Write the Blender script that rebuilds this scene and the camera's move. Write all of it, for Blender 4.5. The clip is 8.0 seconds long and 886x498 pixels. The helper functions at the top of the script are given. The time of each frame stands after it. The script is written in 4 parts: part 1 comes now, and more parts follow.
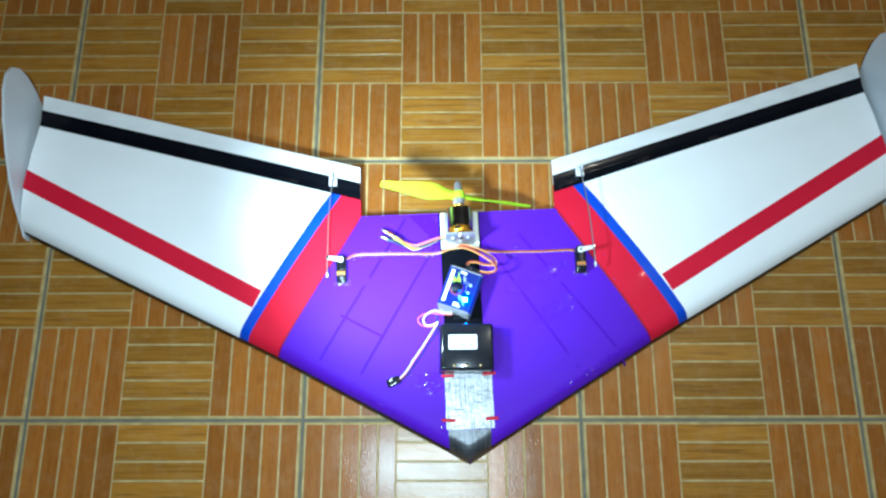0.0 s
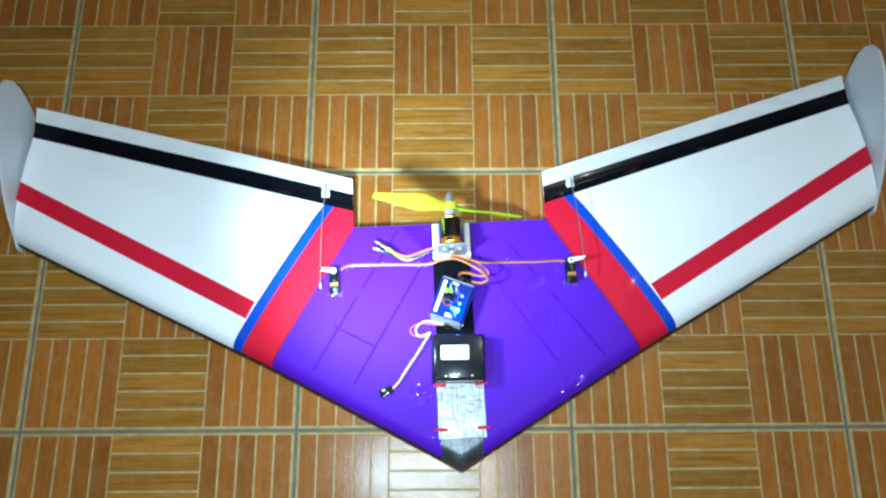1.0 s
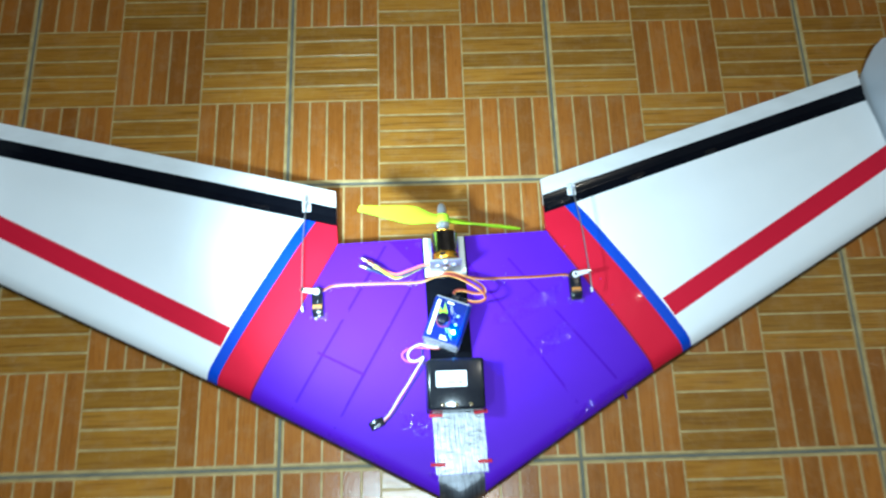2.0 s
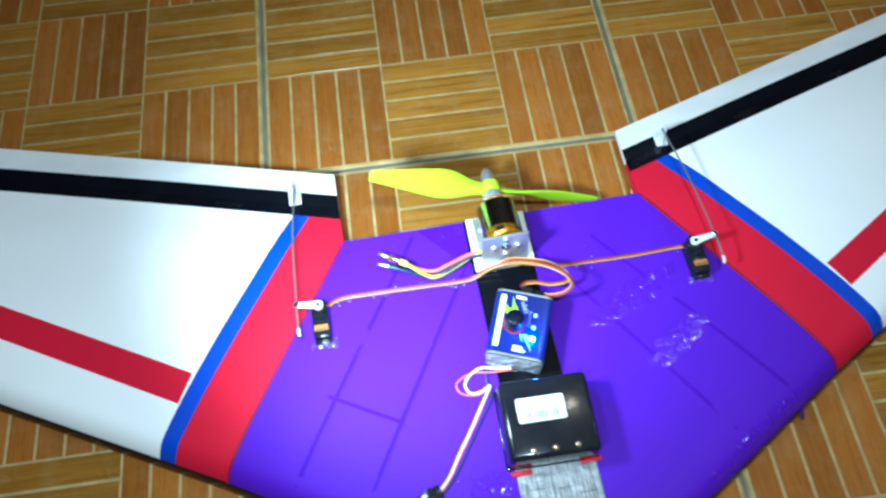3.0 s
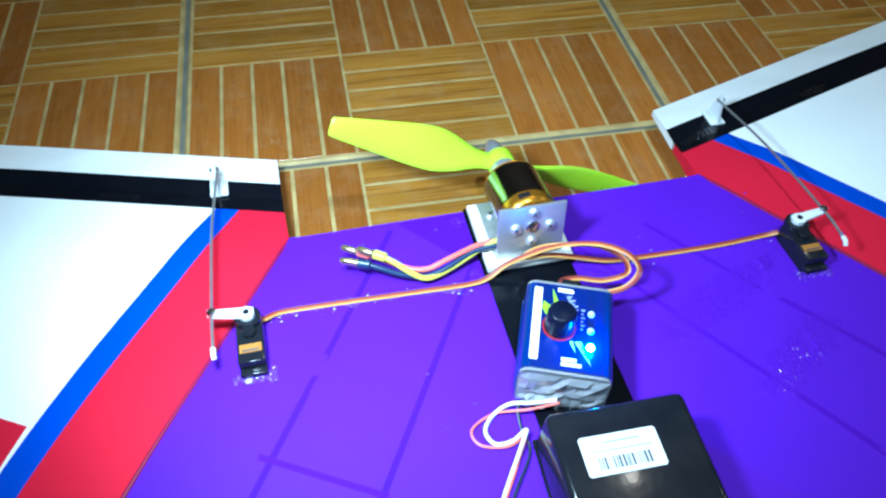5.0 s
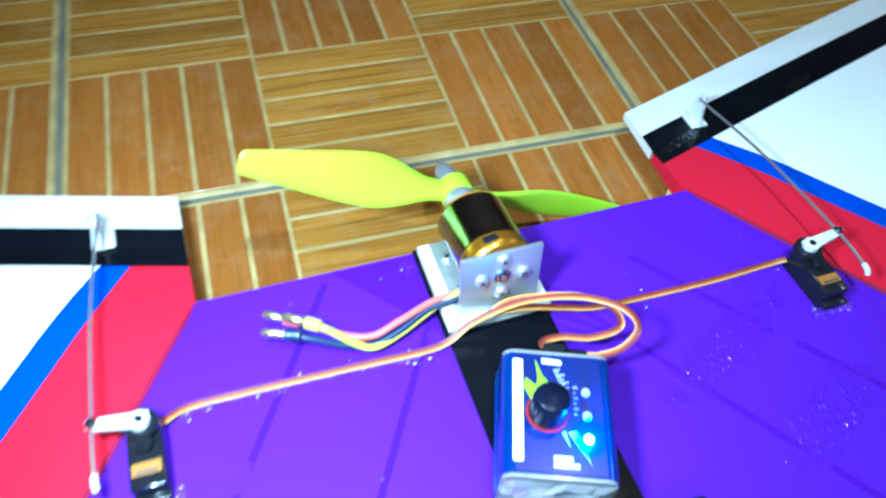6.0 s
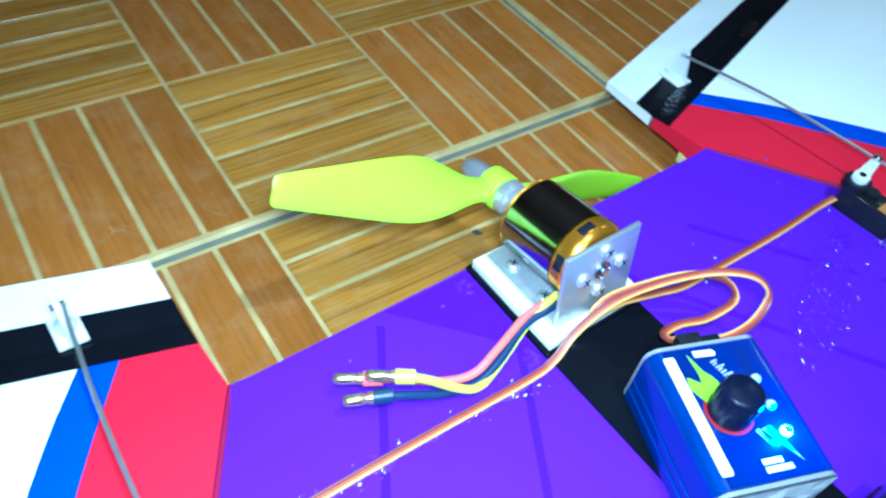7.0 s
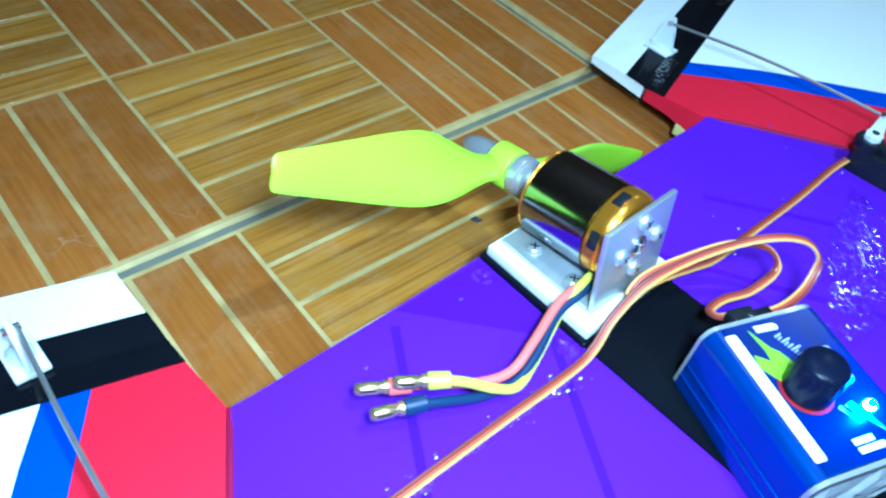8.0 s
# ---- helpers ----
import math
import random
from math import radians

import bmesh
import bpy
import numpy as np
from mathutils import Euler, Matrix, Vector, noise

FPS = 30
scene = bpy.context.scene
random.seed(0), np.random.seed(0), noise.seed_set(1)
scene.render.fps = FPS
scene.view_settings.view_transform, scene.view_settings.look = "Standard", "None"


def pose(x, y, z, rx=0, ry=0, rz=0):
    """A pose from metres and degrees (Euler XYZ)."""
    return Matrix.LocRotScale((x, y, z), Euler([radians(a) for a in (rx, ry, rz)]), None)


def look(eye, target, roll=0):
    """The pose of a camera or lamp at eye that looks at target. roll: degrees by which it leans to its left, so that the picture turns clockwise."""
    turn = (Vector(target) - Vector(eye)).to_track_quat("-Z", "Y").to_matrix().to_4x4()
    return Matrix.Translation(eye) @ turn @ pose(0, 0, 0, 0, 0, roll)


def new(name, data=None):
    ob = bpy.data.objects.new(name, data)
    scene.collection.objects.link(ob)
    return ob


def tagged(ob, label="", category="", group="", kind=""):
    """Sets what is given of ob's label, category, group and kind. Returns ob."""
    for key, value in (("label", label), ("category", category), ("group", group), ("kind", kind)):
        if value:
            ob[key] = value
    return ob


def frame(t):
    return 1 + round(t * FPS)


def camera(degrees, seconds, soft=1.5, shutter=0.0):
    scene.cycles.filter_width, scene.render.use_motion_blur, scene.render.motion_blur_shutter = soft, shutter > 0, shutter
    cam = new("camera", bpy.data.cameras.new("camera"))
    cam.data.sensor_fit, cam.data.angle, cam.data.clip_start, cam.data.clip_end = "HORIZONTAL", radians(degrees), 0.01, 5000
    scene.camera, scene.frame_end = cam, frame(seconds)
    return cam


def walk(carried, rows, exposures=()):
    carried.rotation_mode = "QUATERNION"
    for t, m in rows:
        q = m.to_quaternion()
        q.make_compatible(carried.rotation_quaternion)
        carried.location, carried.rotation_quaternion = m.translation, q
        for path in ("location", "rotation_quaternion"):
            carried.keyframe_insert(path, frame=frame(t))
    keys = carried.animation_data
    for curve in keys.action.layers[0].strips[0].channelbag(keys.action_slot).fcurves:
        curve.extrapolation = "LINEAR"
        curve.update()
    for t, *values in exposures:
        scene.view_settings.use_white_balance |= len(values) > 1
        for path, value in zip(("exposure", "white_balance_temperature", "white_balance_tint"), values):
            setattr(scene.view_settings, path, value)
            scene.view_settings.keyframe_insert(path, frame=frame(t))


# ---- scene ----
cam = camera(61.7, 8.0, soft=2.3, shutter=0.5)
PATH = [
    (0, (0.157, -0.336, 0.818), (0.144, 0.199, -1.109), -1.5),
    (0.5, (0.152, -0.335, 0.836), (0.144, 0.227, -1.083), -1.2),
    (1, (0.157, -0.328, 0.829), (0.166, 0.21, -1.097), 0.6),
    (1.5, (0.159, -0.317, 0.824), (0.165, 0.2, -1.108), 0.4),
    (1.7, (0.16, -0.308, 0.82), (0.179, 0.211, -1.111), 1.5),
    (2.8, (0.116, -0.323, 0.516), (0.204, 0.529, -1.291), -0.9),
    (3, (0.107, -0.331, 0.498), (0.192, 0.564, -1.289), -2.6),
    (3.5, (0.062, -0.357, 0.432), (0.215, 0.865, -1.144), -1.6),
    (4, (0.06, -0.344, 0.351), (0.304, 0.896, -1.199), 3.2),
    (4.5, (0.071, -0.333, 0.314), (0.353, 0.923, -1.217), 3.0),
    (4.7, (0.076, -0.329, 0.308), (0.361, 0.93, -1.22), 2.6),
    (5.8, (0.088, -0.276, 0.277), (0.452, 0.908, -1.292), 5.0),
    (6, (0.091, -0.255, 0.267), (0.536, 0.906, -1.299), 5.7),
    (6.5, (0.062, -0.22, 0.24), (0.673, 0.895, -1.304), 5.3),
    (7, (0.03, -0.196, 0.22), (0.906, 0.816, -1.266), 9.5),
    (7.5, (0.025, -0.179, 0.197), (1.064, 0.732, -1.249), 12.0),
    (8, (0.021, -0.172, 0.192), (1.047, 0.749, -1.257), 11.0),
]
EXPOSURES = [(0.0, 0.54, 5600, 1), (1.7, 0.54, 5600, 1), (3.0, 0.26, 5600, 2), (3.5, 0.14, 5700, 3), (4.5, 0.0, 5400, 2), (6.0, 0.36, 5050, -3), (7.0, 0.22, 4700, -5), (8.0, 0.14, 4600, -6)]
walk(cam, [(t, look(eye, target, roll)) for t, eye, target, roll in PATH], EXPOSURES)

# ---- light: fixed lamps for the phone's moving torch, in a closed room at night ----
world = bpy.data.worlds.new("night")
world.use_nodes = True
world.node_tree.nodes["Background"].inputs[0].default_value = (0.02, 0.022, 0.03, 1)
world.node_tree.nodes["Background"].inputs[1].default_value = 0.2
scene.world = world

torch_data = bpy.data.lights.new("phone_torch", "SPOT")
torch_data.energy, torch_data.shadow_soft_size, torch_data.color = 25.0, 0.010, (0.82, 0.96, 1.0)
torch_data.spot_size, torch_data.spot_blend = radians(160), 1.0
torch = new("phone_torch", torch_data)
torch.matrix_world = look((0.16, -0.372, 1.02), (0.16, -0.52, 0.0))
# extra fixed lamp, added for the torch near the end of its path
beam_data = bpy.data.lights.new("torch_standin_late", "SPOT")
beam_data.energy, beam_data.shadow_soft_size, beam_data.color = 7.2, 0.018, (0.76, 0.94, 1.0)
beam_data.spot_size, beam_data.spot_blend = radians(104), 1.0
beam = new("torch_standin_late", beam_data)
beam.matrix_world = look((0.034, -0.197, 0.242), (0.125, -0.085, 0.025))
# another added lamp, for the torch halfway along
middle_data = bpy.data.lights.new("torch_standin_middle", "SPOT")
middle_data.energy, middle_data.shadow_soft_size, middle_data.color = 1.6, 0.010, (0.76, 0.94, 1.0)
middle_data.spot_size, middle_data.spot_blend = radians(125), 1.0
middle = new("torch_standin_middle", middle_data)
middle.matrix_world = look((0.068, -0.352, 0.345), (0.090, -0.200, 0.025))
bulb_data = bpy.data.lights.new("ceiling_bulb", "POINT")
bulb_data.energy, bulb_data.shadow_soft_size, bulb_data.color = 9.0, 0.025, (1.0, 0.84, 0.66)
bulb = new("ceiling_bulb", bulb_data)
bulb.location = (0.95, 0.50, 2.45)
wall_data = bpy.data.lights.new("wall_bulb", "POINT")
wall_data.energy, wall_data.shadow_soft_size, wall_data.color = 5.0, 0.04, (0.92, 0.97, 1.0)
wall_bulb = new("wall_bulb", wall_data)
wall_bulb.location = (2.32, 0.11, 1.60)


# ---- materials ----
def material(name, base, rough=0.5, metal=0.0, coat=0.0, other=None, patch=30.0, amount=0.5, bump=0.0, fine=400.0,
             emission=None, power=0.0, transmission=0.0, spec=0.5, streak=None, film=False, coat_rough=None):
    """A node material with colour variation at one scale and relief at a finer one, in object coordinates."""
    m = bpy.data.materials.new(name)
    m.use_nodes = True
    nt = m.node_tree
    p = nt.nodes["Principled BSDF"]
    p.inputs["Base Color"].default_value = (*base, 1)
    p.inputs["Roughness"].default_value = rough
    p.inputs["Metallic"].default_value = metal
    p.inputs["Coat Weight"].default_value = coat
    p.inputs["Coat Roughness"].default_value = coat_rough or (0.05 if film else 0.08)
    p.inputs["Specular IOR Level"].default_value = spec
    p.inputs["Transmission Weight"].default_value = transmission
    if emission:
        p.inputs["Emission Color"].default_value = (*emission, 1)
        p.inputs["Emission Strength"].default_value = power
    tc = nt.nodes.new("ShaderNodeTexCoord")
    mp = nt.nodes.new("ShaderNodeMapping")
    nt.links.new(tc.outputs["Object"], mp.inputs["Vector"])
    if streak:
        mp.inputs["Scale"].default_value = streak
    if other:
        n = nt.nodes.new("ShaderNodeTexNoise")
        n.inputs["Scale"].default_value, n.inputs["Detail"].default_value = patch, 5
        r = nt.nodes.new("ShaderNodeMapRange")
        r.inputs["From Min"].default_value, r.inputs["From Max"].default_value = 0.35, 0.68
        r.inputs["To Max"].default_value = amount
        mix = nt.nodes.new("ShaderNodeMix")
        mix.data_type = "RGBA"
        mix.inputs["A"].default_value, mix.inputs["B"].default_value = (*base, 1), (*other, 1)
        nt.links.new(mp.outputs[0], n.inputs["Vector"])
        nt.links.new(n.outputs["Fac"], r.inputs["Value"])
        nt.links.new(r.outputs[0], mix.inputs["Factor"])
        nt.links.new(mix.outputs["Result"], p.inputs["Base Color"])
    if bump:
        f = nt.nodes.new("ShaderNodeTexNoise")
        f.inputs["Scale"].default_value, f.inputs["Detail"].default_value = fine, 1 if film else 3
        b = nt.nodes.new("ShaderNodeBump")
        b.inputs["Strength"].default_value, b.inputs["Distance"].default_value = bump, 0.002 if film else 0.0006
        nt.links.new(mp.outputs[0], f.inputs["Vector"])
        nt.links.new(f.outputs["Fac"], b.inputs["Height"])
        if not film:
            nt.links.new(b.outputs[0], p.inputs["Normal"])
        else:
            # wrinkles gather in patches of the film
            zone = nt.nodes.new("ShaderNodeTexNoise")
            zone.inputs["Scale"].default_value, zone.inputs["Detail"].default_value = 34, 2
            zr = nt.nodes.new("ShaderNodeMapRange")
            zr.inputs["From Min"].default_value, zr.inputs["From Max"].default_value = 0.40, 0.62
            zr.inputs["To Min"].default_value, zr.inputs["To Max"].default_value = bump * 0.012, bump * 0.066
            nt.links.new(mp.outputs[0], zone.inputs["Vector"])
            nt.links.new(zone.outputs["Fac"], zr.inputs["Value"])
            nt.links.new(zr.outputs[0], b.inputs["Strength"])
        nt.links.new(b.outputs[0], p.inputs["Coat Normal"])
    return m


def wood_print(name, light, dark, island, dashes, depth):
    """Printed wood on a glazed strip: grain along U, tone picked strip by strip."""
    m = bpy.data.materials.new(name)
    m.use_nodes = True
    nt = m.node_tree
    p = nt.nodes["Principled BSDF"]
    uv = nt.nodes.new("ShaderNodeUVMap")
    uv.uv_map = "grain"
    if island:
        src = nt.nodes.new("ShaderNodeNewGeometry").outputs["Random Per Island"]
    else:
        src = nt.nodes.new("ShaderNodeObjectInfo").outputs["Random"]
    shift = nt.nodes.new("ShaderNodeVectorMath")
    shift.operation = "MULTIPLY_ADD"
    comb = nt.nodes.new("ShaderNodeCombineXYZ")
    for k in range(3):
        nt.links.new(src, comb.inputs[k])
    shift.inputs[1].default_value = (7.3, 11.9, 5.1)
    nt.links.new(comb.outputs[0], shift.inputs[0])
    nt.links.new(uv.outputs[0], shift.inputs[2])
    sc = nt.nodes.new("ShaderNodeMapping")
    sc.inputs["Scale"].default_value = (14, 170, 1)
    nt.links.new(shift.outputs[0], sc.inputs["Vector"])
    grain = nt.nodes.new("ShaderNodeTexNoise")
    grain.inputs["Scale"].default_value, grain.inputs["Detail"].default_value = 1.0, 6
    grain.inputs["Distortion"].default_value = 0.6
    nt.links.new(sc.outputs[0], grain.inputs["Vector"])
    fine = nt.nodes.new("ShaderNodeMapping")
    fine.inputs["Scale"].default_value = (30, 900, 1)
    nt.links.new(shift.outputs[0], fine.inputs["Vector"])
    pores = nt.nodes.new("ShaderNodeTexNoise")
    pores.inputs["Scale"].default_value, pores.inputs["Detail"].default_value = 1.0, 4
    nt.links.new(fine.outputs[0], pores.inputs["Vector"])
    both = nt.nodes.new("ShaderNodeMix")
    both.inputs["Factor"].default_value = 0.55
    nt.links.new(grain.outputs["Fac"], both.inputs["A"])
    nt.links.new(pores.outputs["Fac"], both.inputs["B"])
    ramp = nt.nodes.new("ShaderNodeValToRGB")
    e = ramp.color_ramp.elements
    e[0].position, e[0].color = 0.40, (*dark, 1)
    e[1].position, e[1].color = 0.56, (*light, 1)
    nt.links.new(both.outputs["Result"], ramp.inputs["Fac"])
    tone = nt.nodes.new("ShaderNodeMapRange")
    tone.inputs["To Min"].default_value, tone.inputs["To Max"].default_value = 0.78, 1.20
    nt.links.new(src, tone.inputs["Value"])
    mul = nt.nodes.new("ShaderNodeVectorMath")
    mul.operation = "SCALE"
    nt.links.new(ramp.outputs["Color"], mul.inputs[0])
    nt.links.new(tone.outputs[0], mul.inputs["Scale"])
    # short dark pores printed along the grain
    dash_map = nt.nodes.new("ShaderNodeMapping")
    dash_map.inputs["Scale"].default_value = (*dashes, 1)
    nt.links.new(shift.outputs[0], dash_map.inputs["Vector"])
    dash = nt.nodes.new("ShaderNodeTexNoise")
    dash.inputs["Scale"].default_value, dash.inputs["Detail"].default_value = 1.0, 1
    nt.links.new(dash_map.outputs[0], dash.inputs["Vector"])
    dash_r = nt.nodes.new("ShaderNodeMapRange")
    dash_r.inputs["From Min"].default_value, dash_r.inputs["From Max"].default_value, dash_r.inputs["To Max"].default_value = 0.56, 0.70, depth
    nt.links.new(dash.outputs["Fac"], dash_r.inputs["Value"])
    dash_m = nt.nodes.new("ShaderNodeMix")
    dash_m.data_type = "RGBA"
    dash_m.inputs["B"].default_value = (dark[0] * 0.6, dark[1] * 0.6, dark[2] * 0.6, 1)
    nt.links.new(dash_r.outputs[0], dash_m.inputs["Factor"])
    nt.links.new(mul.outputs[0], dash_m.inputs["A"])
    dust = nt.nodes.new("ShaderNodeTexNoise")
    dust.inputs["Scale"].default_value, dust.inputs["Detail"].default_value = 45, 10
    dust.inputs["Roughness"].default_value = 0.75
    geo0 = nt.nodes.new("ShaderNodeNewGeometry")
    nt.links.new(geo0.outputs["Position"], dust.inputs["Vector"])
    dr = nt.nodes.new("ShaderNodeMapRange")
    dr.inputs["From Min"].default_value, dr.inputs["From Max"].default_value, dr.inputs["To Max"].default_value = 0.48, 0.80, 0.38
    nt.links.new(dust.outputs["Fac"], dr.inputs["Value"])
    dm = nt.nodes.new("ShaderNodeMix")
    dm.data_type = "RGBA"
    dm.inputs["B"].default_value = (0.36, 0.25, 0.13, 1)
    nt.links.new(dr.outputs[0], dm.inputs["Factor"])
    nt.links.new(dash_m.outputs["Result"], dm.inputs["A"])
    # hairline scratches, here and there
    lines = nt.nodes.new("ShaderNodeTexNoise")
    lines.inputs["Scale"].default_value, lines.inputs["Detail"].default_value = 44, 1.5
    nt.links.new(geo0.outputs["Position"], lines.inputs["Vector"])
    off = nt.nodes.new("ShaderNodeMath")
    off.operation = "SUBTRACT"
    off.inputs[1].default_value = 0.5
    nt.links.new(lines.outputs["Fac"], off.inputs[0])
    size = nt.nodes.new("ShaderNodeMath")
    size.operation = "ABSOLUTE"
    nt.links.new(off.outputs[0], size.inputs[0])
    thin = nt.nodes.new("ShaderNodeMapRange")
    thin.inputs["From Min"].default_value, thin.inputs["From Max"].default_value = 0.004, 0.001
    nt.links.new(size.outputs[0], thin.inputs["Value"])
    where = nt.nodes.new("ShaderNodeTexNoise")
    where.inputs["Scale"].default_value, where.inputs["Detail"].default_value = 38, 2
    where.inputs["Distortion"].default_value = 0.5
    shifted = nt.nodes.new("ShaderNodeVectorMath")
    shifted.inputs[1].default_value = (3.7, 1.9, 0.4)
    nt.links.new(geo0.outputs["Position"], shifted.inputs[0])
    nt.links.new(shifted.outputs[0], where.inputs["Vector"])
    some = nt.nodes.new("ShaderNodeMapRange")
    some.inputs["From Min"].default_value, some.inputs["From Max"].default_value, some.inputs["To Max"].default_value = 0.56, 0.70, 0.25
    nt.links.new(where.outputs["Fac"], some.inputs["Value"])
    scr = nt.nodes.new("ShaderNodeMath")
    scr.operation = "MULTIPLY"
    nt.links.new(thin.outputs[0], scr.inputs[0])
    nt.links.new(some.outputs[0], scr.inputs[1])
    sm = nt.nodes.new("ShaderNodeMix")
    sm.data_type = "RGBA"
    sm.inputs["B"].default_value = (0.50, 0.38, 0.24, 1)
    nt.links.new(scr.outputs[0], sm.inputs["Factor"])
    nt.links.new(dm.outputs["Result"], sm.inputs["A"])
    nt.links.new(sm.outputs["Result"], p.inputs["Base Color"])
    p.inputs["Specular IOR Level"].default_value = 0.28
    # fine scuffs make the gloss uneven
    geo = nt.nodes.new("ShaderNodeNewGeometry")
    scuff = nt.nodes.new("ShaderNodeTexNoise")
    scuff.inputs["Scale"].default_value, scuff.inputs["Detail"].default_value = 18, 8
    nt.links.new(geo.outputs["Position"], scuff.inputs["Vector"])
    rr = nt.nodes.new("ShaderNodeMapRange")
    rr.inputs["To Min"].default_value, rr.inputs["To Max"].default_value = 0.12, 0.32
    nt.links.new(scuff.outputs["Fac"], rr.inputs["Value"])
    nt.links.new(rr.outputs[0], p.inputs["Roughness"])
    wav = nt.nodes.new("ShaderNodeTexNoise")
    wav.inputs["Scale"].default_value, wav.inputs["Detail"].default_value = 420, 3
    nt.links.new(geo.outputs["Position"], wav.inputs["Vector"])
    bm_ = nt.nodes.new("ShaderNodeBump")
    bm_.inputs["Strength"].default_value, bm_.inputs["Distance"].default_value = 0.20, 0.001
    nt.links.new(wav.outputs["Fac"], bm_.inputs["Height"])
    nt.links.new(bm_.outputs[0], p.inputs["Normal"])
    return m


def duct_tape(name, base, metal, threads):
    """Wrinkled silver tape: fine dark threads lengthwise and across, broken up, over a crumpled gloss."""
    m = material(name, base, 0.38, metal=metal, other=tuple(0.55 * c for c in base), patch=70, amount=0.8, bump=0.7, fine=190)
    nt = m.node_tree
    p = nt.nodes["Principled BSDF"]
    tc = nt.nodes.new("ShaderNodeTexCoord")
    plain = p.inputs["Base Color"].links[0].from_socket
    last = None
    for scale, low, high in (((1500, 34, 1), 0.50, 0.60), ((40, 900, 1), 0.58, 0.66)):
        mp = nt.nodes.new("ShaderNodeMapping")
        mp.inputs["Scale"].default_value = scale
        nt.links.new(tc.outputs["Object"], mp.inputs["Vector"])
        n = nt.nodes.new("ShaderNodeTexNoise")
        n.inputs["Scale"].default_value, n.inputs["Detail"].default_value, n.inputs["Distortion"].default_value = 1.0, 2, 0.3
        nt.links.new(mp.outputs[0], n.inputs["Vector"])
        r = nt.nodes.new("ShaderNodeMapRange")
        r.inputs["From Min"].default_value, r.inputs["From Max"].default_value, r.inputs["To Max"].default_value = low, high, threads
        nt.links.new(n.outputs["Fac"], r.inputs["Value"])
        if last is None:
            last = r.outputs[0]
        else:
            most = nt.nodes.new("ShaderNodeMath")
            most.operation = "MAXIMUM"
            nt.links.new(last, most.inputs[0])
            nt.links.new(r.outputs[0], most.inputs[1])
            last = most.outputs[0]
    mix = nt.nodes.new("ShaderNodeMix")
    mix.data_type = "RGBA"
    mix.inputs["B"].default_value = (0.03, 0.03, 0.035, 1)
    nt.links.new(plain, mix.inputs["A"])
    nt.links.new(last, mix.inputs["Factor"])
    nt.links.new(mix.outputs["Result"], p.inputs["Base Color"])
    return m


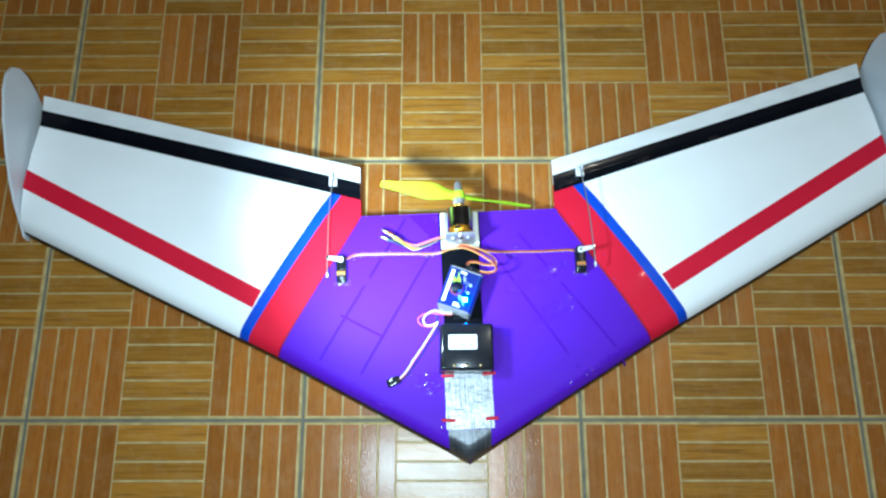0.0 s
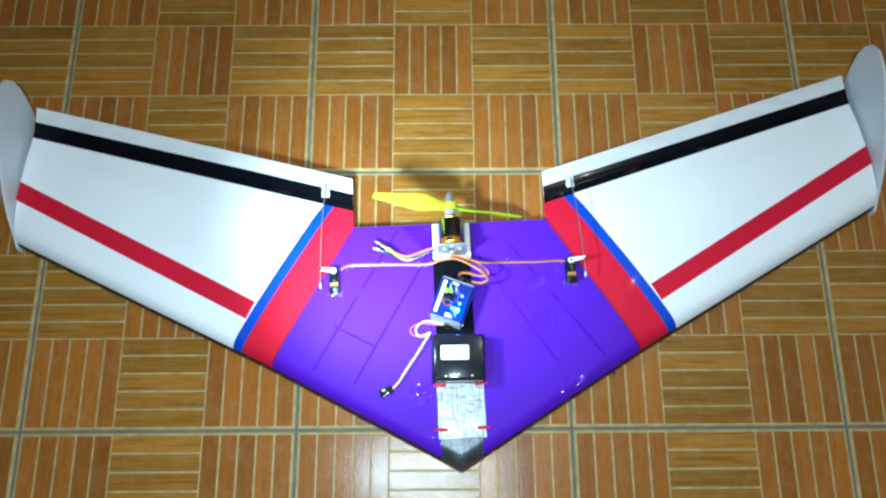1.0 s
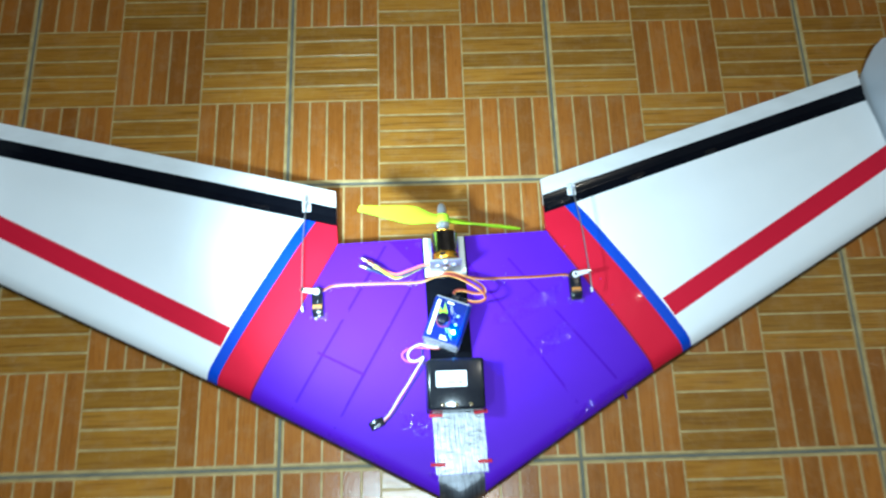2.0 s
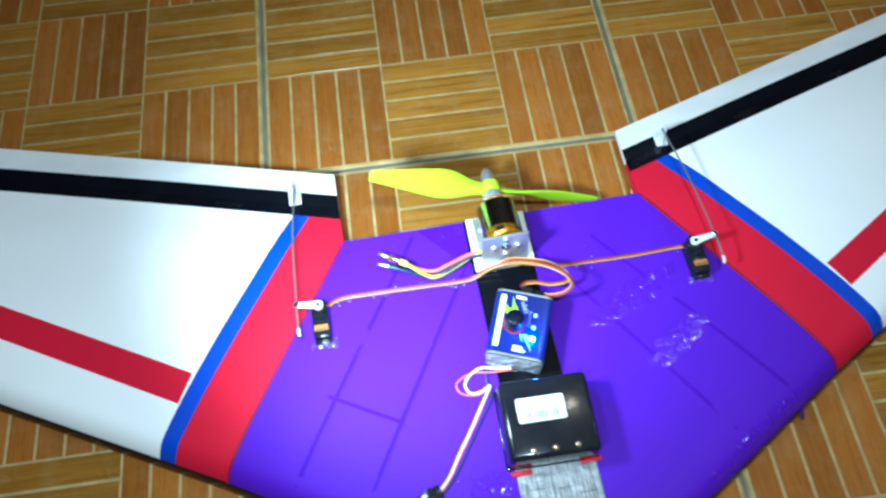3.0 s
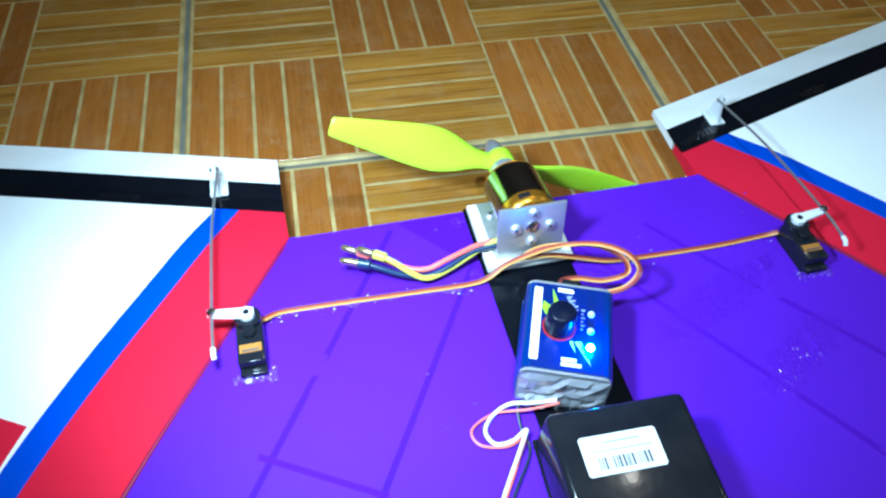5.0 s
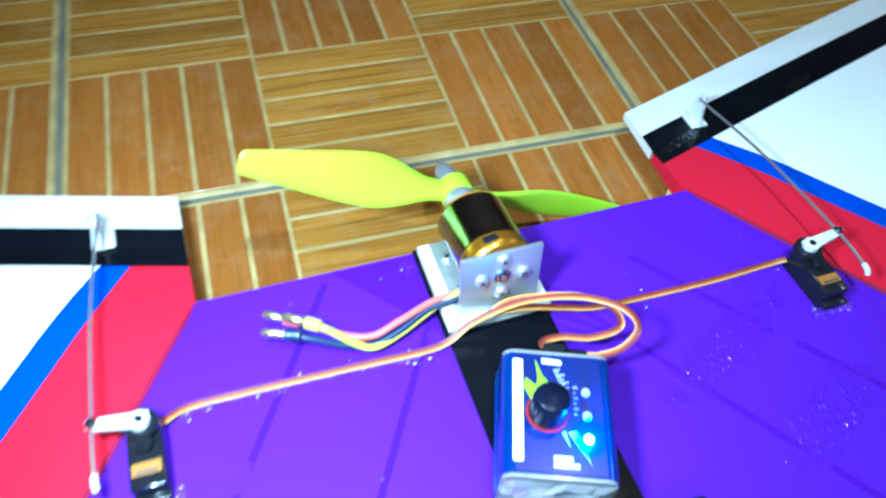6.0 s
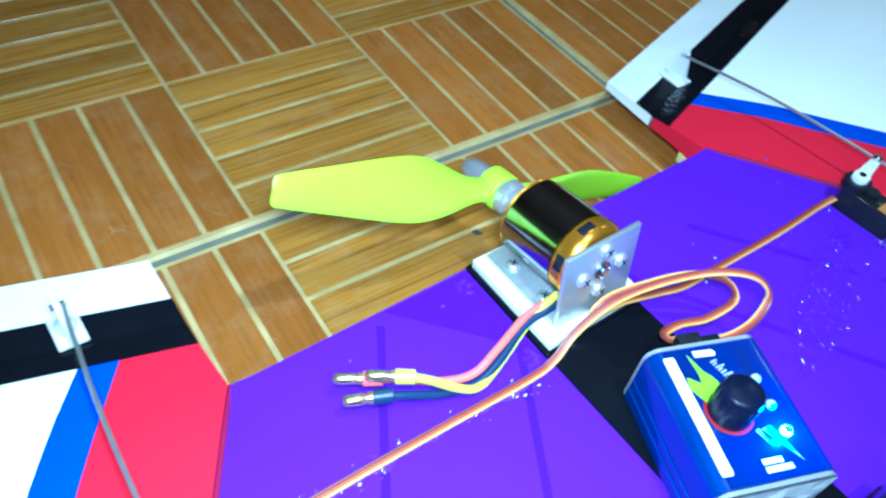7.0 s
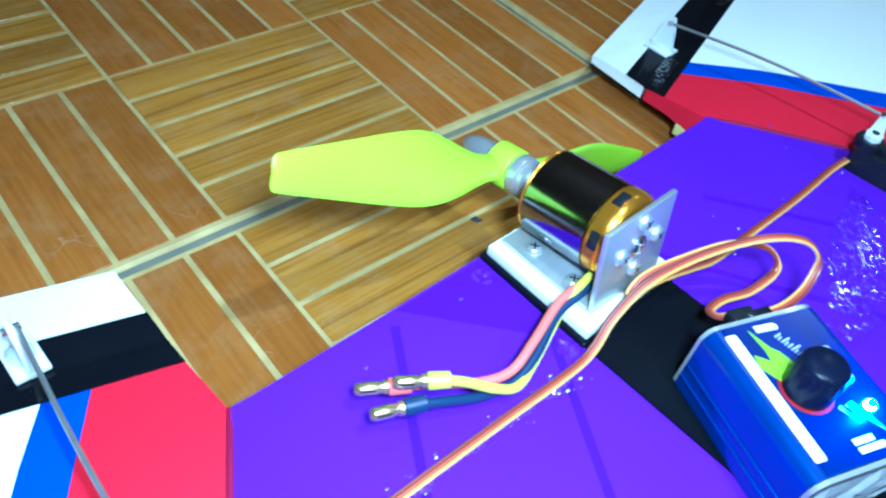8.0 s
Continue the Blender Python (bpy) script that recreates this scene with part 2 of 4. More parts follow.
RED_L, RED_D = (0.305, 0.110, 0.018), (0.258, 0.087, 0.0135)
GOLD_L, GOLD_D = (0.325, 0.152, 0.022), (0.255, 0.106, 0.014)
PORES, STREAKS = ((60, 300), 0.28), ((12, 400), 0.66)
M = dict(
    strip_v=wood_print("wood_print_red", RED_L, RED_D, False, *PORES),
    strip_h=wood_print("wood_print_gold", GOLD_L, GOLD_D, False, *STREAKS),
    strips_v=wood_print("wood_print_red_far", RED_L, RED_D, True, *PORES),
    strips_h=wood_print("wood_print_gold_far", GOLD_L, GOLD_D, True, *STREAKS),
    tile=material("cream_glaze", (0.45, 0.335, 0.135), 0.6, other=(0.29, 0.20, 0.07), patch=70, amount=0.9, bump=0.1, fine=300),
    grout=material("dark_grout", (0.10, 0.105, 0.09), 0.85, other=(0.20, 0.18, 0.12), patch=40, amount=0.7, bump=0.5, fine=500),
    wall=material("wall_paint", (0.36, 0.33, 0.27), 0.8, other=(0.30, 0.27, 0.22), patch=2, bump=0.1, fine=60),
    ceiling=material("ceiling_paint", (0.75, 0.74, 0.70), 0.85, other=(0.68, 0.66, 0.6), patch=2, bump=0.1, fine=60),
    purple=material("purple_film", (0.082, 0.0095, 0.45), 0.6, spec=0.14, other=(0.070, 0.0080, 0.40), patch=16),
    purple_crinkled=material("purple_film_crinkled", (0.082, 0.0095, 0.45), 0.6, coat=0.8, coat_rough=0.09, spec=0.05, other=(0.070, 0.0080, 0.40), patch=16),
    purple_deep=material("purple_film_doubled", (0.064, 0.0070, 0.37), 0.6, coat=0.02, spec=0.05, other=(0.066, 0.0060, 0.33), patch=16, bump=0.30, fine=330, film=True),
    seam=material("purple_overlap", (0.050, 0.0070, 0.33), 0.6, coat=0.0, spec=0.05, other=(0.060, 0.0075, 0.36), patch=40, bump=0.1),
    seam_red=material("red_seam", (0.22, 0.006, 0.045), 0.5, spec=0.2, other=(0.16, 0.005, 0.05), patch=60),
    white=material("white_film", (0.89, 0.90, 0.91), 0.5, coat=0.4, spec=0.25, other=(0.82, 0.84, 0.86), patch=10, bump=0.25, fine=300, film=True),
    balsa=material("elevon_white", (0.76, 0.77, 0.78), 0.5, coat=0.1, other=(0.62, 0.62, 0.62), patch=60, amount=0.6, bump=0.15, fine=350, streak=(0.4, 1, 1)),
    red=material("red_film", (0.58, 0.010, 0.036), 0.6, coat=0.05, spec=0.1, other=(0.52, 0.008, 0.030), patch=18, bump=0.3, fine=330, film=True),
    blue=material("blue_film", (0.010, 0.060, 0.50), 0.5, coat=0.05, spec=0.2, other=(0.008, 0.04, 0.40), patch=18, bump=0.3, fine=330, film=True),
    black=material("black_tape", (0.003, 0.0035, 0.006), 0.13, coat=0.0, spec=0.10, other=(0.006, 0.007, 0.010), patch=30, bump=0.10, fine=160),
    tape_black=material("hinge_tape_black", (0.003, 0.0035, 0.006), 0.16, coat=0.08, spec=0.08, other=(0.006, 0.007, 0.010), patch=30, bump=0.12, fine=260, film=True),
    tape_crinkled=material("black_tape_crinkled", (0.003, 0.0035, 0.006), 0.14, coat=0.9, coat_rough=0.2, spec=0.3, other=(0.006, 0.007, 0.010), patch=30),
    foam=material("cream_foam", (0.72, 0.62, 0.22), 0.8, other=(0.62, 0.52, 0.18), patch=60, bump=0.4, fine=300),
    winglet=material("winglet_foam", (0.66, 0.69, 0.72), 0.5, coat=0.1, other=(0.58, 0.61, 0.64), patch=14, bump=0.12, fine=260),
    duct=duct_tape("silver_tape", (0.36, 0.38, 0.41), 0.35, 0.85),
    duct_dark=duct_tape("grey_tape_end", (0.10, 0.105, 0.12), 0.4, 0.9),
    alu=material("aluminium", (0.54, 0.55, 0.57), 0.40, metal=0.75, other=(0.42, 0.43, 0.45), patch=60, bump=0.12, fine=260, streak=(1, 6, 1)),
    steel=material("steel", (0.62, 0.62, 0.64), 0.18, metal=1.0, other=(0.4, 0.4, 0.42), patch=150),
    screw=material("bright_screw", (0.66, 0.67, 0.70), 0.30, metal=0.75, other=(0.5, 0.5, 0.52), patch=200, bump=0.2, fine=400),
    rod=material("steel_wire", (0.34, 0.34, 0.35), 0.35, metal=0.7, other=(0.24, 0.24, 0.25), patch=200),
    bell=material("dark_chrome", (0.36, 0.38, 0.44), 0.15, metal=1.0, other=(0.17, 0.18, 0.21), patch=80, bump=0.03, fine=60),
    gold=material("gold_anodised", (0.72, 0.33, 0.025), 0.25, metal=0.85, other=(0.5, 0.2, 0.015), patch=120),
    bullet=material("gold_plug", (0.78, 0.62, 0.36), 0.20, metal=0.9, other=(0.55, 0.40, 0.20), patch=200),
    prop=material("lime_plastic", (0.44, 0.73, 0.022), 0.40, spec=0.45, other=(0.40, 0.68, 0.018), patch=40, bump=0.04, fine=300),
    plastic_w=material("white_plastic", (0.72, 0.74, 0.76), 0.35, other=(0.62, 0.64, 0.66), patch=120, bump=0.05),
    block=material("white_block", (0.78, 0.77, 0.72), 0.55, other=(0.66, 0.64, 0.58), patch=90, bump=0.2, fine=300),
    plastic_b=material("black_plastic", (0.008, 0.009, 0.013), 0.13, coat=0.0, spec=0.3, other=(0.018, 0.019, 0.022), patch=90, bump=0.1, fine=220),
    knob=material("knob_plastic", (0.003, 0.0045, 0.016), 0.30, spec=0.15, other=(0.006, 0.008, 0.024), patch=120, bump=0.05, fine=300),
    case=material("blue_anodised", (0.008, 0.040, 0.26), 0.28, metal=0.45, coat=0.5, other=(0.006, 0.028, 0.19), patch=60, bump=0.04, fine=260),
    panel=material("dark_blue_print", (0.003, 0.012, 0.11), 0.24, coat=0.3, other=(0.004, 0.015, 0.13), patch=60),
    cap=material("grey_cap", (0.34, 0.35, 0.38), 0.25, metal=0.4, coat=0.5, other=(0.38, 0.38, 0.40), patch=70, bump=0.5, fine=130),
    clear_tape=material("clear_tape", (0.34, 0.35, 0.38), 0.16, coat=0.8, other=(0.20, 0.21, 0.24), patch=160, bump=0.4, fine=240),
    ink_l=material("pale_print", (0.26, 0.26, 0.28), 0.5, other=(0.34, 0.34, 0.36), patch=150),
    ink_m=material("faded_print", (0.08, 0.08, 0.09), 0.5, other=(0.14, 0.14, 0.16), patch=150),
    ink_w=material("white_ink", (0.78, 0.80, 0.82), 0.4, other=(0.7, 0.72, 0.74), patch=100),
    ink_g=material("lime_ink", (0.30, 0.60, 0.015), 0.4, other=(0.26, 0.52, 0.015), patch=100),
    ink_s=material("silver_ink", (0.32, 0.36, 0.46), 0.4, other=(0.26, 0.30, 0.40), patch=100),
    ink_k=material("grey_ink", (0.05, 0.05, 0.06), 0.5, other=(0.10, 0.10, 0.12), patch=150),
    ink_r=material("red_ink", (0.26, 0.012, 0.02), 0.4, other=(0.20, 0.01, 0.018), patch=100),
    led=material("led_lit", (0.5, 0.9, 1.0), 0.3, emission=(0.24, 0.76, 1.0), power=110),
    led_dim=material("led_pale", (0.45, 0.52, 0.58), 0.15, other=(0.30, 0.38, 0.45), patch=200),
    glue=material("hot_glue", (0.095, 0.02, 0.43), 0.5, coat=1.0, coat_rough=0.16, spec=0.1, other=(0.14, 0.06, 0.46), patch=300, bump=0.3, fine=420),
    # near-white base: glints on the clear glue beads, put into the colour
    glue_pale=material("pale_glue", (0.74, 0.76, 0.80), 0.10, coat=0.8, transmission=0.3, other=(0.66, 0.68, 0.72), patch=200, bump=0.3),
    w_orange=material("orange_wire", (0.60, 0.32, 0.08), 0.4, other=(0.54, 0.28, 0.07), patch=120),
    w_red=material("red_wire", (0.38, 0.060, 0.040), 0.4, other=(0.32, 0.05, 0.034), patch=120),
    w_brown=material("brown_wire", (0.17, 0.035, 0.025), 0.4, other=(0.13, 0.028, 0.02), patch=120),
    w_pink=material("coral_wire", (0.74, 0.15, 0.13), 0.4, other=(0.66, 0.12, 0.10), patch=120),
    w_yellow=material("yellow_wire", (0.64, 0.64, 0.07), 0.4, other=(0.58, 0.58, 0.055), patch=120),
    w_black=material("black_wire", (0.012, 0.022, 0.050), 0.4, other=(0.02, 0.025, 0.04), patch=120),
    w_navy=material("navy_wire", (0.010, 0.026, 0.080), 0.35, other=(0.016, 0.036, 0.10), patch=120),
    w_white=material("white_wire", (0.74, 0.74, 0.72), 0.4, other=(0.66, 0.66, 0.64), patch=120),
    cord=material("red_cord", (0.60, 0.02, 0.04), 0.5, other=(0.48, 0.015, 0.03), patch=200, bump=0.3),
    servo_label=material("gold_label", (0.50, 0.22, 0.045), 0.35, metal=0.3, other=(0.38, 0.15, 0.03), patch=200),
    chip=material("dark_chip", (0.03, 0.035, 0.05), 0.5, other=(0.06, 0.06, 0.07), patch=300),
)
MM = 0.001


# ---- mesh helpers ----
def part(name, bm, mat, parent=None, label="", smooth=True):
    me = bpy.data.meshes.new(name)
    bmesh.ops.recalc_face_normals(bm, faces=bm.faces)
    bm.to_mesh(me)
    bm.free()
    me.materials.append(mat)
    if smooth:
        for f in me.polygons:
            f.use_smooth = True
        me.set_sharp_from_angle(angle=radians(38))
    ob = new(name, me)
    ob.parent = parent
    if label:
        tagged(ob, label)
    return ob


def thing(name, label, category, m=None, group="", kind=""):
    ob = new(name)
    ob.empty_display_size = 0.02
    if m is not None:
        ob.matrix_world = m
    return tagged(ob, label, category, group, kind)


def box(cx, cy, cz, sx, sy, sz, bevel=0.0, seg=2, m=None):
    bm = bmesh.new()
    bmesh.ops.create_cube(bm, size=1)
    bmesh.ops.scale(bm, vec=(sx, sy, sz), verts=bm.verts)
    if bevel:
        bmesh.ops.bevel(bm, geom=bm.edges[:], offset=bevel, segments=seg, profile=0.5, affect="EDGES")
    bmesh.ops.translate(bm, vec=(cx, cy, cz), verts=bm.verts)
    if m is not None:
        bmesh.ops.transform(bm, matrix=m, verts=bm.verts)
    return bm


def lathe(profile, n=32, m=None):
    """A turned form: profile of (radius, height), turned about local z."""
    bm = bmesh.new()
    rings = []
    for r, h in profile:
        if r < 1e-7:
            rings.append([bm.verts.new((0, 0, h))])
        else:
            rings.append([bm.verts.new((r * math.cos(2 * math.pi * k / n), r * math.sin(2 * math.pi * k / n), h)) for k in range(n)])
    for a, b in zip(rings, rings[1:]):
        for k in range(n):
            q = [a[k % len(a)], a[(k + 1) % len(a)], b[(k + 1) % len(b)], b[k % len(b)]]
            u = list(dict.fromkeys(q))
            if len(u) > 2:
                bm.faces.new(u)
    for ring in (rings[0], rings[-1]):
        if len(ring) > 2:
            bm.faces.new(ring)
    if m is not None:
        bmesh.ops.transform(bm, matrix=m, verts=bm.verts)
    return bm


def smooth_line(points, steps=8):
    p = [Vector(v) for v in points]
    p = [2 * p[0] - p[1]] + p + [2 * p[-1] - p[-2]]
    out = []
    for i in range(1, len(p) - 2):
        for k in range(steps):
            t = k / steps
            a, b, c, d = p[i - 1], p[i], p[i + 1], p[i + 2]
            out.append(0.5 * ((2 * b) + (c - a) * t + (2 * a - 5 * b + 4 * c - d) * t * t + (3 * b - a - 3 * c + d) * t ** 3))
    out.append(p[-2])
    return out


def tube(points, r, n=8, steps=8, side=0.0, lift=0.0):
    """A round wire along a smooth line, shifted sideways by side and up by lift."""
    line = smooth_line(points, steps) if steps else [Vector(v) for v in points]
    bm = bmesh.new()
    rings = []
    for i, c in enumerate(line):
        t = (line[min(i + 1, len(line) - 1)] - line[max(i - 1, 0)]).normalized()
        s = t.cross(Vector((0, 0, 1)))
        s = s.normalized() if s.length > 1e-4 else Vector((1, 0, 0))
        u = s.cross(t)
        c = c + s * side + Vector((0, 0, lift))
        rings.append([bm.verts.new(c + r * (math.cos(2 * math.pi * k / n) * s + math.sin(2 * math.pi * k / n) * u)) for k in range(n)])
    for a, b in zip(rings, rings[1:]):
        for k in range(n):
            bm.faces.new((a[k], a[(k + 1) % n], b[(k + 1) % n], b[k]))
    bm.faces.new(rings[0])
    bm.faces.new(rings[-1])
    return bm


def plate(outline, z0, z1, bevel=0.0, m=None):
    """A flat plate with this outline in x and y."""
    bm = bmesh.new()
    low = [bm.verts.new((x, y, z0)) for x, y in outline]
    high = [bm.verts.new((x, y, z1)) for x, y in outline]
    n = len(outline)
    bm.faces.new(low)
    top = bm.faces.new(high)
    for k in range(n):
        bm.faces.new((low[k], low[(k + 1) % n], high[(k + 1) % n], high[k]))
    if bevel:
        bmesh.ops.bevel(bm, geom=list(top.edges), offset=bevel, segments=2, profile=0.5, affect="EDGES")
    if m is not None:
        bmesh.ops.transform(bm, matrix=m, verts=bm.verts)
    return bm


def bead(x, y, z, sx, sy, sz, seed=0):
    bm = bmesh.new()
    bmesh.ops.create_icosphere(bm, subdivisions=2, radius=1)
    for v in bm.verts:
        v.co *= 1 + 0.3 * noise.noise(v.co * 1.7 + Vector((seed * 3.1, 0, 0)))
    bmesh.ops.scale(bm, vec=(sx, sy, sz), verts=bm.verts)
    bmesh.ops.translate(bm, vec=(x, y, z), verts=bm.verts)
    return bm


# ---- the room: floor slab, and unseen walls and ceiling added to bounce light ----
TILE = 0.3
NX0, NX1, NY0, NY1 = -7, 8, -7, 8
X0, X1, Y0, Y1 = NX0 * TILE, NX1 * TILE, NY0 * TILE, NY1 * TILE
floor = part("floor", box((X0 + X1) / 2, (Y0 + Y1) / 2, -0.027, X1 - X0, Y1 - Y0, 0.05), M["grout"], smooth=False)
tagged(floor, "tiled floor of brown wood-patterned ceramic tiles with dark grout", "floor", kind="structure")
for nm, c, s in (("wall_north", ((X0 + X1) / 2, Y1 + 0.05, 1.3), (X1 - X0 + 0.2, 0.1, 2.7)), ("wall_south", ((X0 + X1) / 2, Y0 - 0.05, 1.3), (X1 - X0 + 0.2, 0.1, 2.7)),
                 ("wall_east", (X1 + 0.05, (Y0 + Y1) / 2, 1.3), (0.1, Y1 - Y0, 2.7)), ("wall_west", (X0 - 0.05, (Y0 + Y1) / 2, 1.3), (0.1, Y1 - Y0, 2.7))):
    tagged(part(nm, box(*c, *s), M["wall"], smooth=False), "plain unseen wall added to close the room", "wall", kind="structure")
tagged(part("ceiling", box((X0 + X1) / 2, (Y0 + Y1) / 2, 2.70, X1 - X0 + 0.2, Y1 - Y0 + 0.2, 0.1), M["ceiling"], smooth=False), "plain white unseen ceiling added over the room", "ceiling", kind="structure")

# ---- flying wing: plan in mm, x to its right, y from nose to tail ----
WING = pose(0.174, -0.2001, 0, 0, 0, 2.3)
wing = thing("flying_wing", "purple, white and red foam radio-controlled flying wing lying on the tiles", "model aircraft", WING)


def y_le(x):
    x = abs(x)
    return -145 + 0.573 * x if x < 205 else -27.5 + 0.531 * (x - 205)


def y_hinge(x):
    return 148 + 0.2925 * (abs(x) - 110.5)


def top(x, y):
    """Height of the wing's upper skin, in mm."""
    back = 127.0 if abs(x) < 109 else y_hinge(x) + 12
    f = min(1.0, max(0.0, (y - y_le(x)) / (back - y_le(x))))
    hump = math.sin(math.pi * f ** 0.62) ** 1.3
    grow = min(1.0, max(0.0, (abs(x) - 70) / 120))
    h = 24.0 + hump * (2.2 + 5.6 * grow) - max(0.0, abs(x) - 240) / 255 * 4.0
    d = max(0.0, (y - y_le(x)) * 0.87)
    z = 3.5 + (h - 3.5) * math.sqrt(max(0.0, 1 - (1 - min(d / 17.0, 1)) ** 2))
    if abs(x) > 109 and y > 118:
        start = back - 45
        if y > start:
            z -= 4.5 * min(1.0, (y - start) / (back - start))
    return z


def under(x, y):
    """Height of the underside, in mm: flat, then rising to a thin trailing edge."""
    d = max(0.0, y - y_le(x))
    z = 0.5 + 1.5 * max(0.0, 1 - d / 6)
    if abs(x) > 108.9 and y > y_hinge(x) - 62:
        f = min(1.0, (y - y_hinge(x) + 62) / 66)
        z += (top(x, y) - 6.0 - z) * f ** 0.7
    return z


def skin(ribs, n=34):
    """A closed foam panel between ribs; each rib is a line of plan points from the leading edge back."""
    bm = bmesh.new()
    rows = []
    for rib in ribs:
        length = [0.0]
        for a, b in zip(rib, rib[1:]):
            length.append(length[-1] + math.dist(a, b))
        stops = [length[-1] * (k / n) ** 1.7 for k in range(n + 1)]
        for corner in length[1:-1]:
            # a row of the skin runs through every corner of the rib
            stops[min(range(1, n), key=lambda k: abs(stops[k] - corner))] = corner
        up, low = [], []
        for s in stops:
            i = max(j for j in range(len(rib) - 1) if length[j] <= s + 1e-9)
            f = (s - length[i]) / (length[i + 1] - length[i])
            x, y = (rib[i][q] + f * (rib[i + 1][q] - rib[i][q]) for q in (0, 1))
            up.append(bm.verts.new((x * MM, y * MM, top(x, y) * MM)))
            low.append(bm.verts.new((x * MM, y * MM, under(x, y) * MM)))
        rows.append(up + low[::-1])
    m = len(rows[0])
    for a, b in zip(rows, rows[1:]):
        for k in range(m):
            bm.faces.new((a[k], a[(k + 1) % m], b[(k + 1) % m], b[k]))
    for row in (rows[0], rows[-1]):
        # the ends bend with their rib, so they are closed strip by strip
        for k in range(n):
            bm.faces.new((row[k], row[k + 1], row[m - 2 - k], row[m - 1 - k]))
    return bm


def between(a, b, n):
    return [[tuple(p[q] + (r[q] - p[q]) * k / n for q in (0, 1)) for p, r in zip(a, b)] for k in range(n + 1)]


def sheet(x0, x1, lo, hi, off=0.35, thick=0.5, nx=24, ny=8):
    """A film or tape that follows the skin between two lines y = lo(x) and y = hi(x)."""
    bm = bmesh.new()
    grid, under = [], []
    for i in range(nx + 1):
        x = x0 + (x1 - x0) * i / nx
        a, b = lo(x), hi(x)
        grid.append([bm.verts.new((x * MM, (a + (b - a) * j / ny) * MM, (top(x, a + (b - a) * j / ny) + off) * MM)) for j in range(ny + 1)])
        under.append([bm.verts.new((v.co.x, v.co.y, v.co.z - thick * MM)) for v in grid[-1]])
    for i in range(nx):
        for j in range(ny):
            bm.faces.new((grid[i][j], grid[i + 1][j], grid[i + 1][j + 1], grid[i][j + 1]))
            bm.faces.new((under[i][j], under[i][j + 1], under[i + 1][j + 1], under[i + 1][j]))
        bm.faces.new((grid[i][0], under[i][0], under[i + 1][0], grid[i + 1][0]))
        bm.faces.new((grid[i][ny], grid[i + 1][ny], under[i + 1][ny], under[i][ny]))
    for j in range(ny):
        bm.faces.new((grid[0][j], grid[0][j + 1], under[0][j + 1], under[0][j]))
        bm.faces.new((grid[nx][j], under[nx][j], under[nx][j + 1], grid[nx][j + 1]))
    return bm


def quad_sheet(a, b, c, d, nx, ny, off=0.35, thick=0.5):
    """A film on the skin between four plan corners."""
    bm = bmesh.new()
    grid, under = [], []
    for i in range(nx + 1):
        u = i / nx
        row = []
        for j in range(ny + 1):
            v = j / ny
            x, y = ((1 - v) * ((1 - u) * a[q] + u * b[q]) + v * ((1 - u) * d[q] + u * c[q]) for q in (0, 1))
            row.append(bm.verts.new((x * MM, y * MM, (top(x, y) + off) * MM)))
        grid.append(row)
        under.append([bm.verts.new((w.co.x, w.co.y, w.co.z - thick * MM)) for w in row])
    for i in range(nx):
        for j in range(ny):
            bm.faces.new((grid[i][j], grid[i + 1][j], grid[i + 1][j + 1], grid[i][j + 1]))
            bm.faces.new((under[i][j], under[i][j + 1], under[i + 1][j + 1], under[i + 1][j]))
        bm.faces.new((grid[i][0], under[i][0], under[i + 1][0], grid[i + 1][0]))
        bm.faces.new((grid[i][ny], grid[i + 1][ny], under[i + 1][ny], under[i][ny]))
    for j in range(ny):
        bm.faces.new((grid[0][j], grid[0][j + 1], under[0][j + 1], under[0][j]))
        bm.faces.new((grid[nx][j], under[nx][j], under[nx][j + 1], grid[nx][j + 1]))
    return bm


def glue_strip(x0, x1, lead_y, width, seed, nx, ny=8):
    """Hot glue smeared along a lead: lumpy, ragged at the edges, running out into the film."""
    bm = bmesh.new()
    rg = random.Random(seed)
    grid = []
    for i in range(nx + 1):
        x = x0 + (x1 - x0) * i / nx
        w0 = width * (0.45 + 0.9 * abs(noise.noise(Vector((x * 0.11, seed, 0.0)))) + 0.7 * abs(noise.noise(Vector((x * 0.43, seed, 5.0)))))
        w1 = width * (0.45 + 0.9 * abs(noise.noise(Vector((x * 0.12, seed + 9, 2.0)))) + 0.7 * abs(noise.noise(Vector((x * 0.39, seed + 4, 7.0)))))
        row = []
        for j in range(ny + 1):
            q = 2 * j / ny - 1
            y = lead_y(x) + (w0 if q < 0 else w1) * q
            lump = 0.55 + 0.9 * noise.noise(Vector((x * 0.55, y * 0.75, seed)))
            h = -0.25 + (1 - q * q) ** 0.6 * max(0.1, 0.55 + 0.75 * lump) + rg.uniform(-0.5, 0.5)
            row.append(bm.verts.new(((x + rg.uniform(-0.15, 0.15)) * MM, y * MM, (top(x, y) + h) * MM)))
        grid.append(row)
    for i in range(nx):
        for j in range(ny):
            bm.faces.new((grid[i][j], grid[i + 1][j], grid[i + 1][j + 1], grid[i][j + 1]))
    return bm


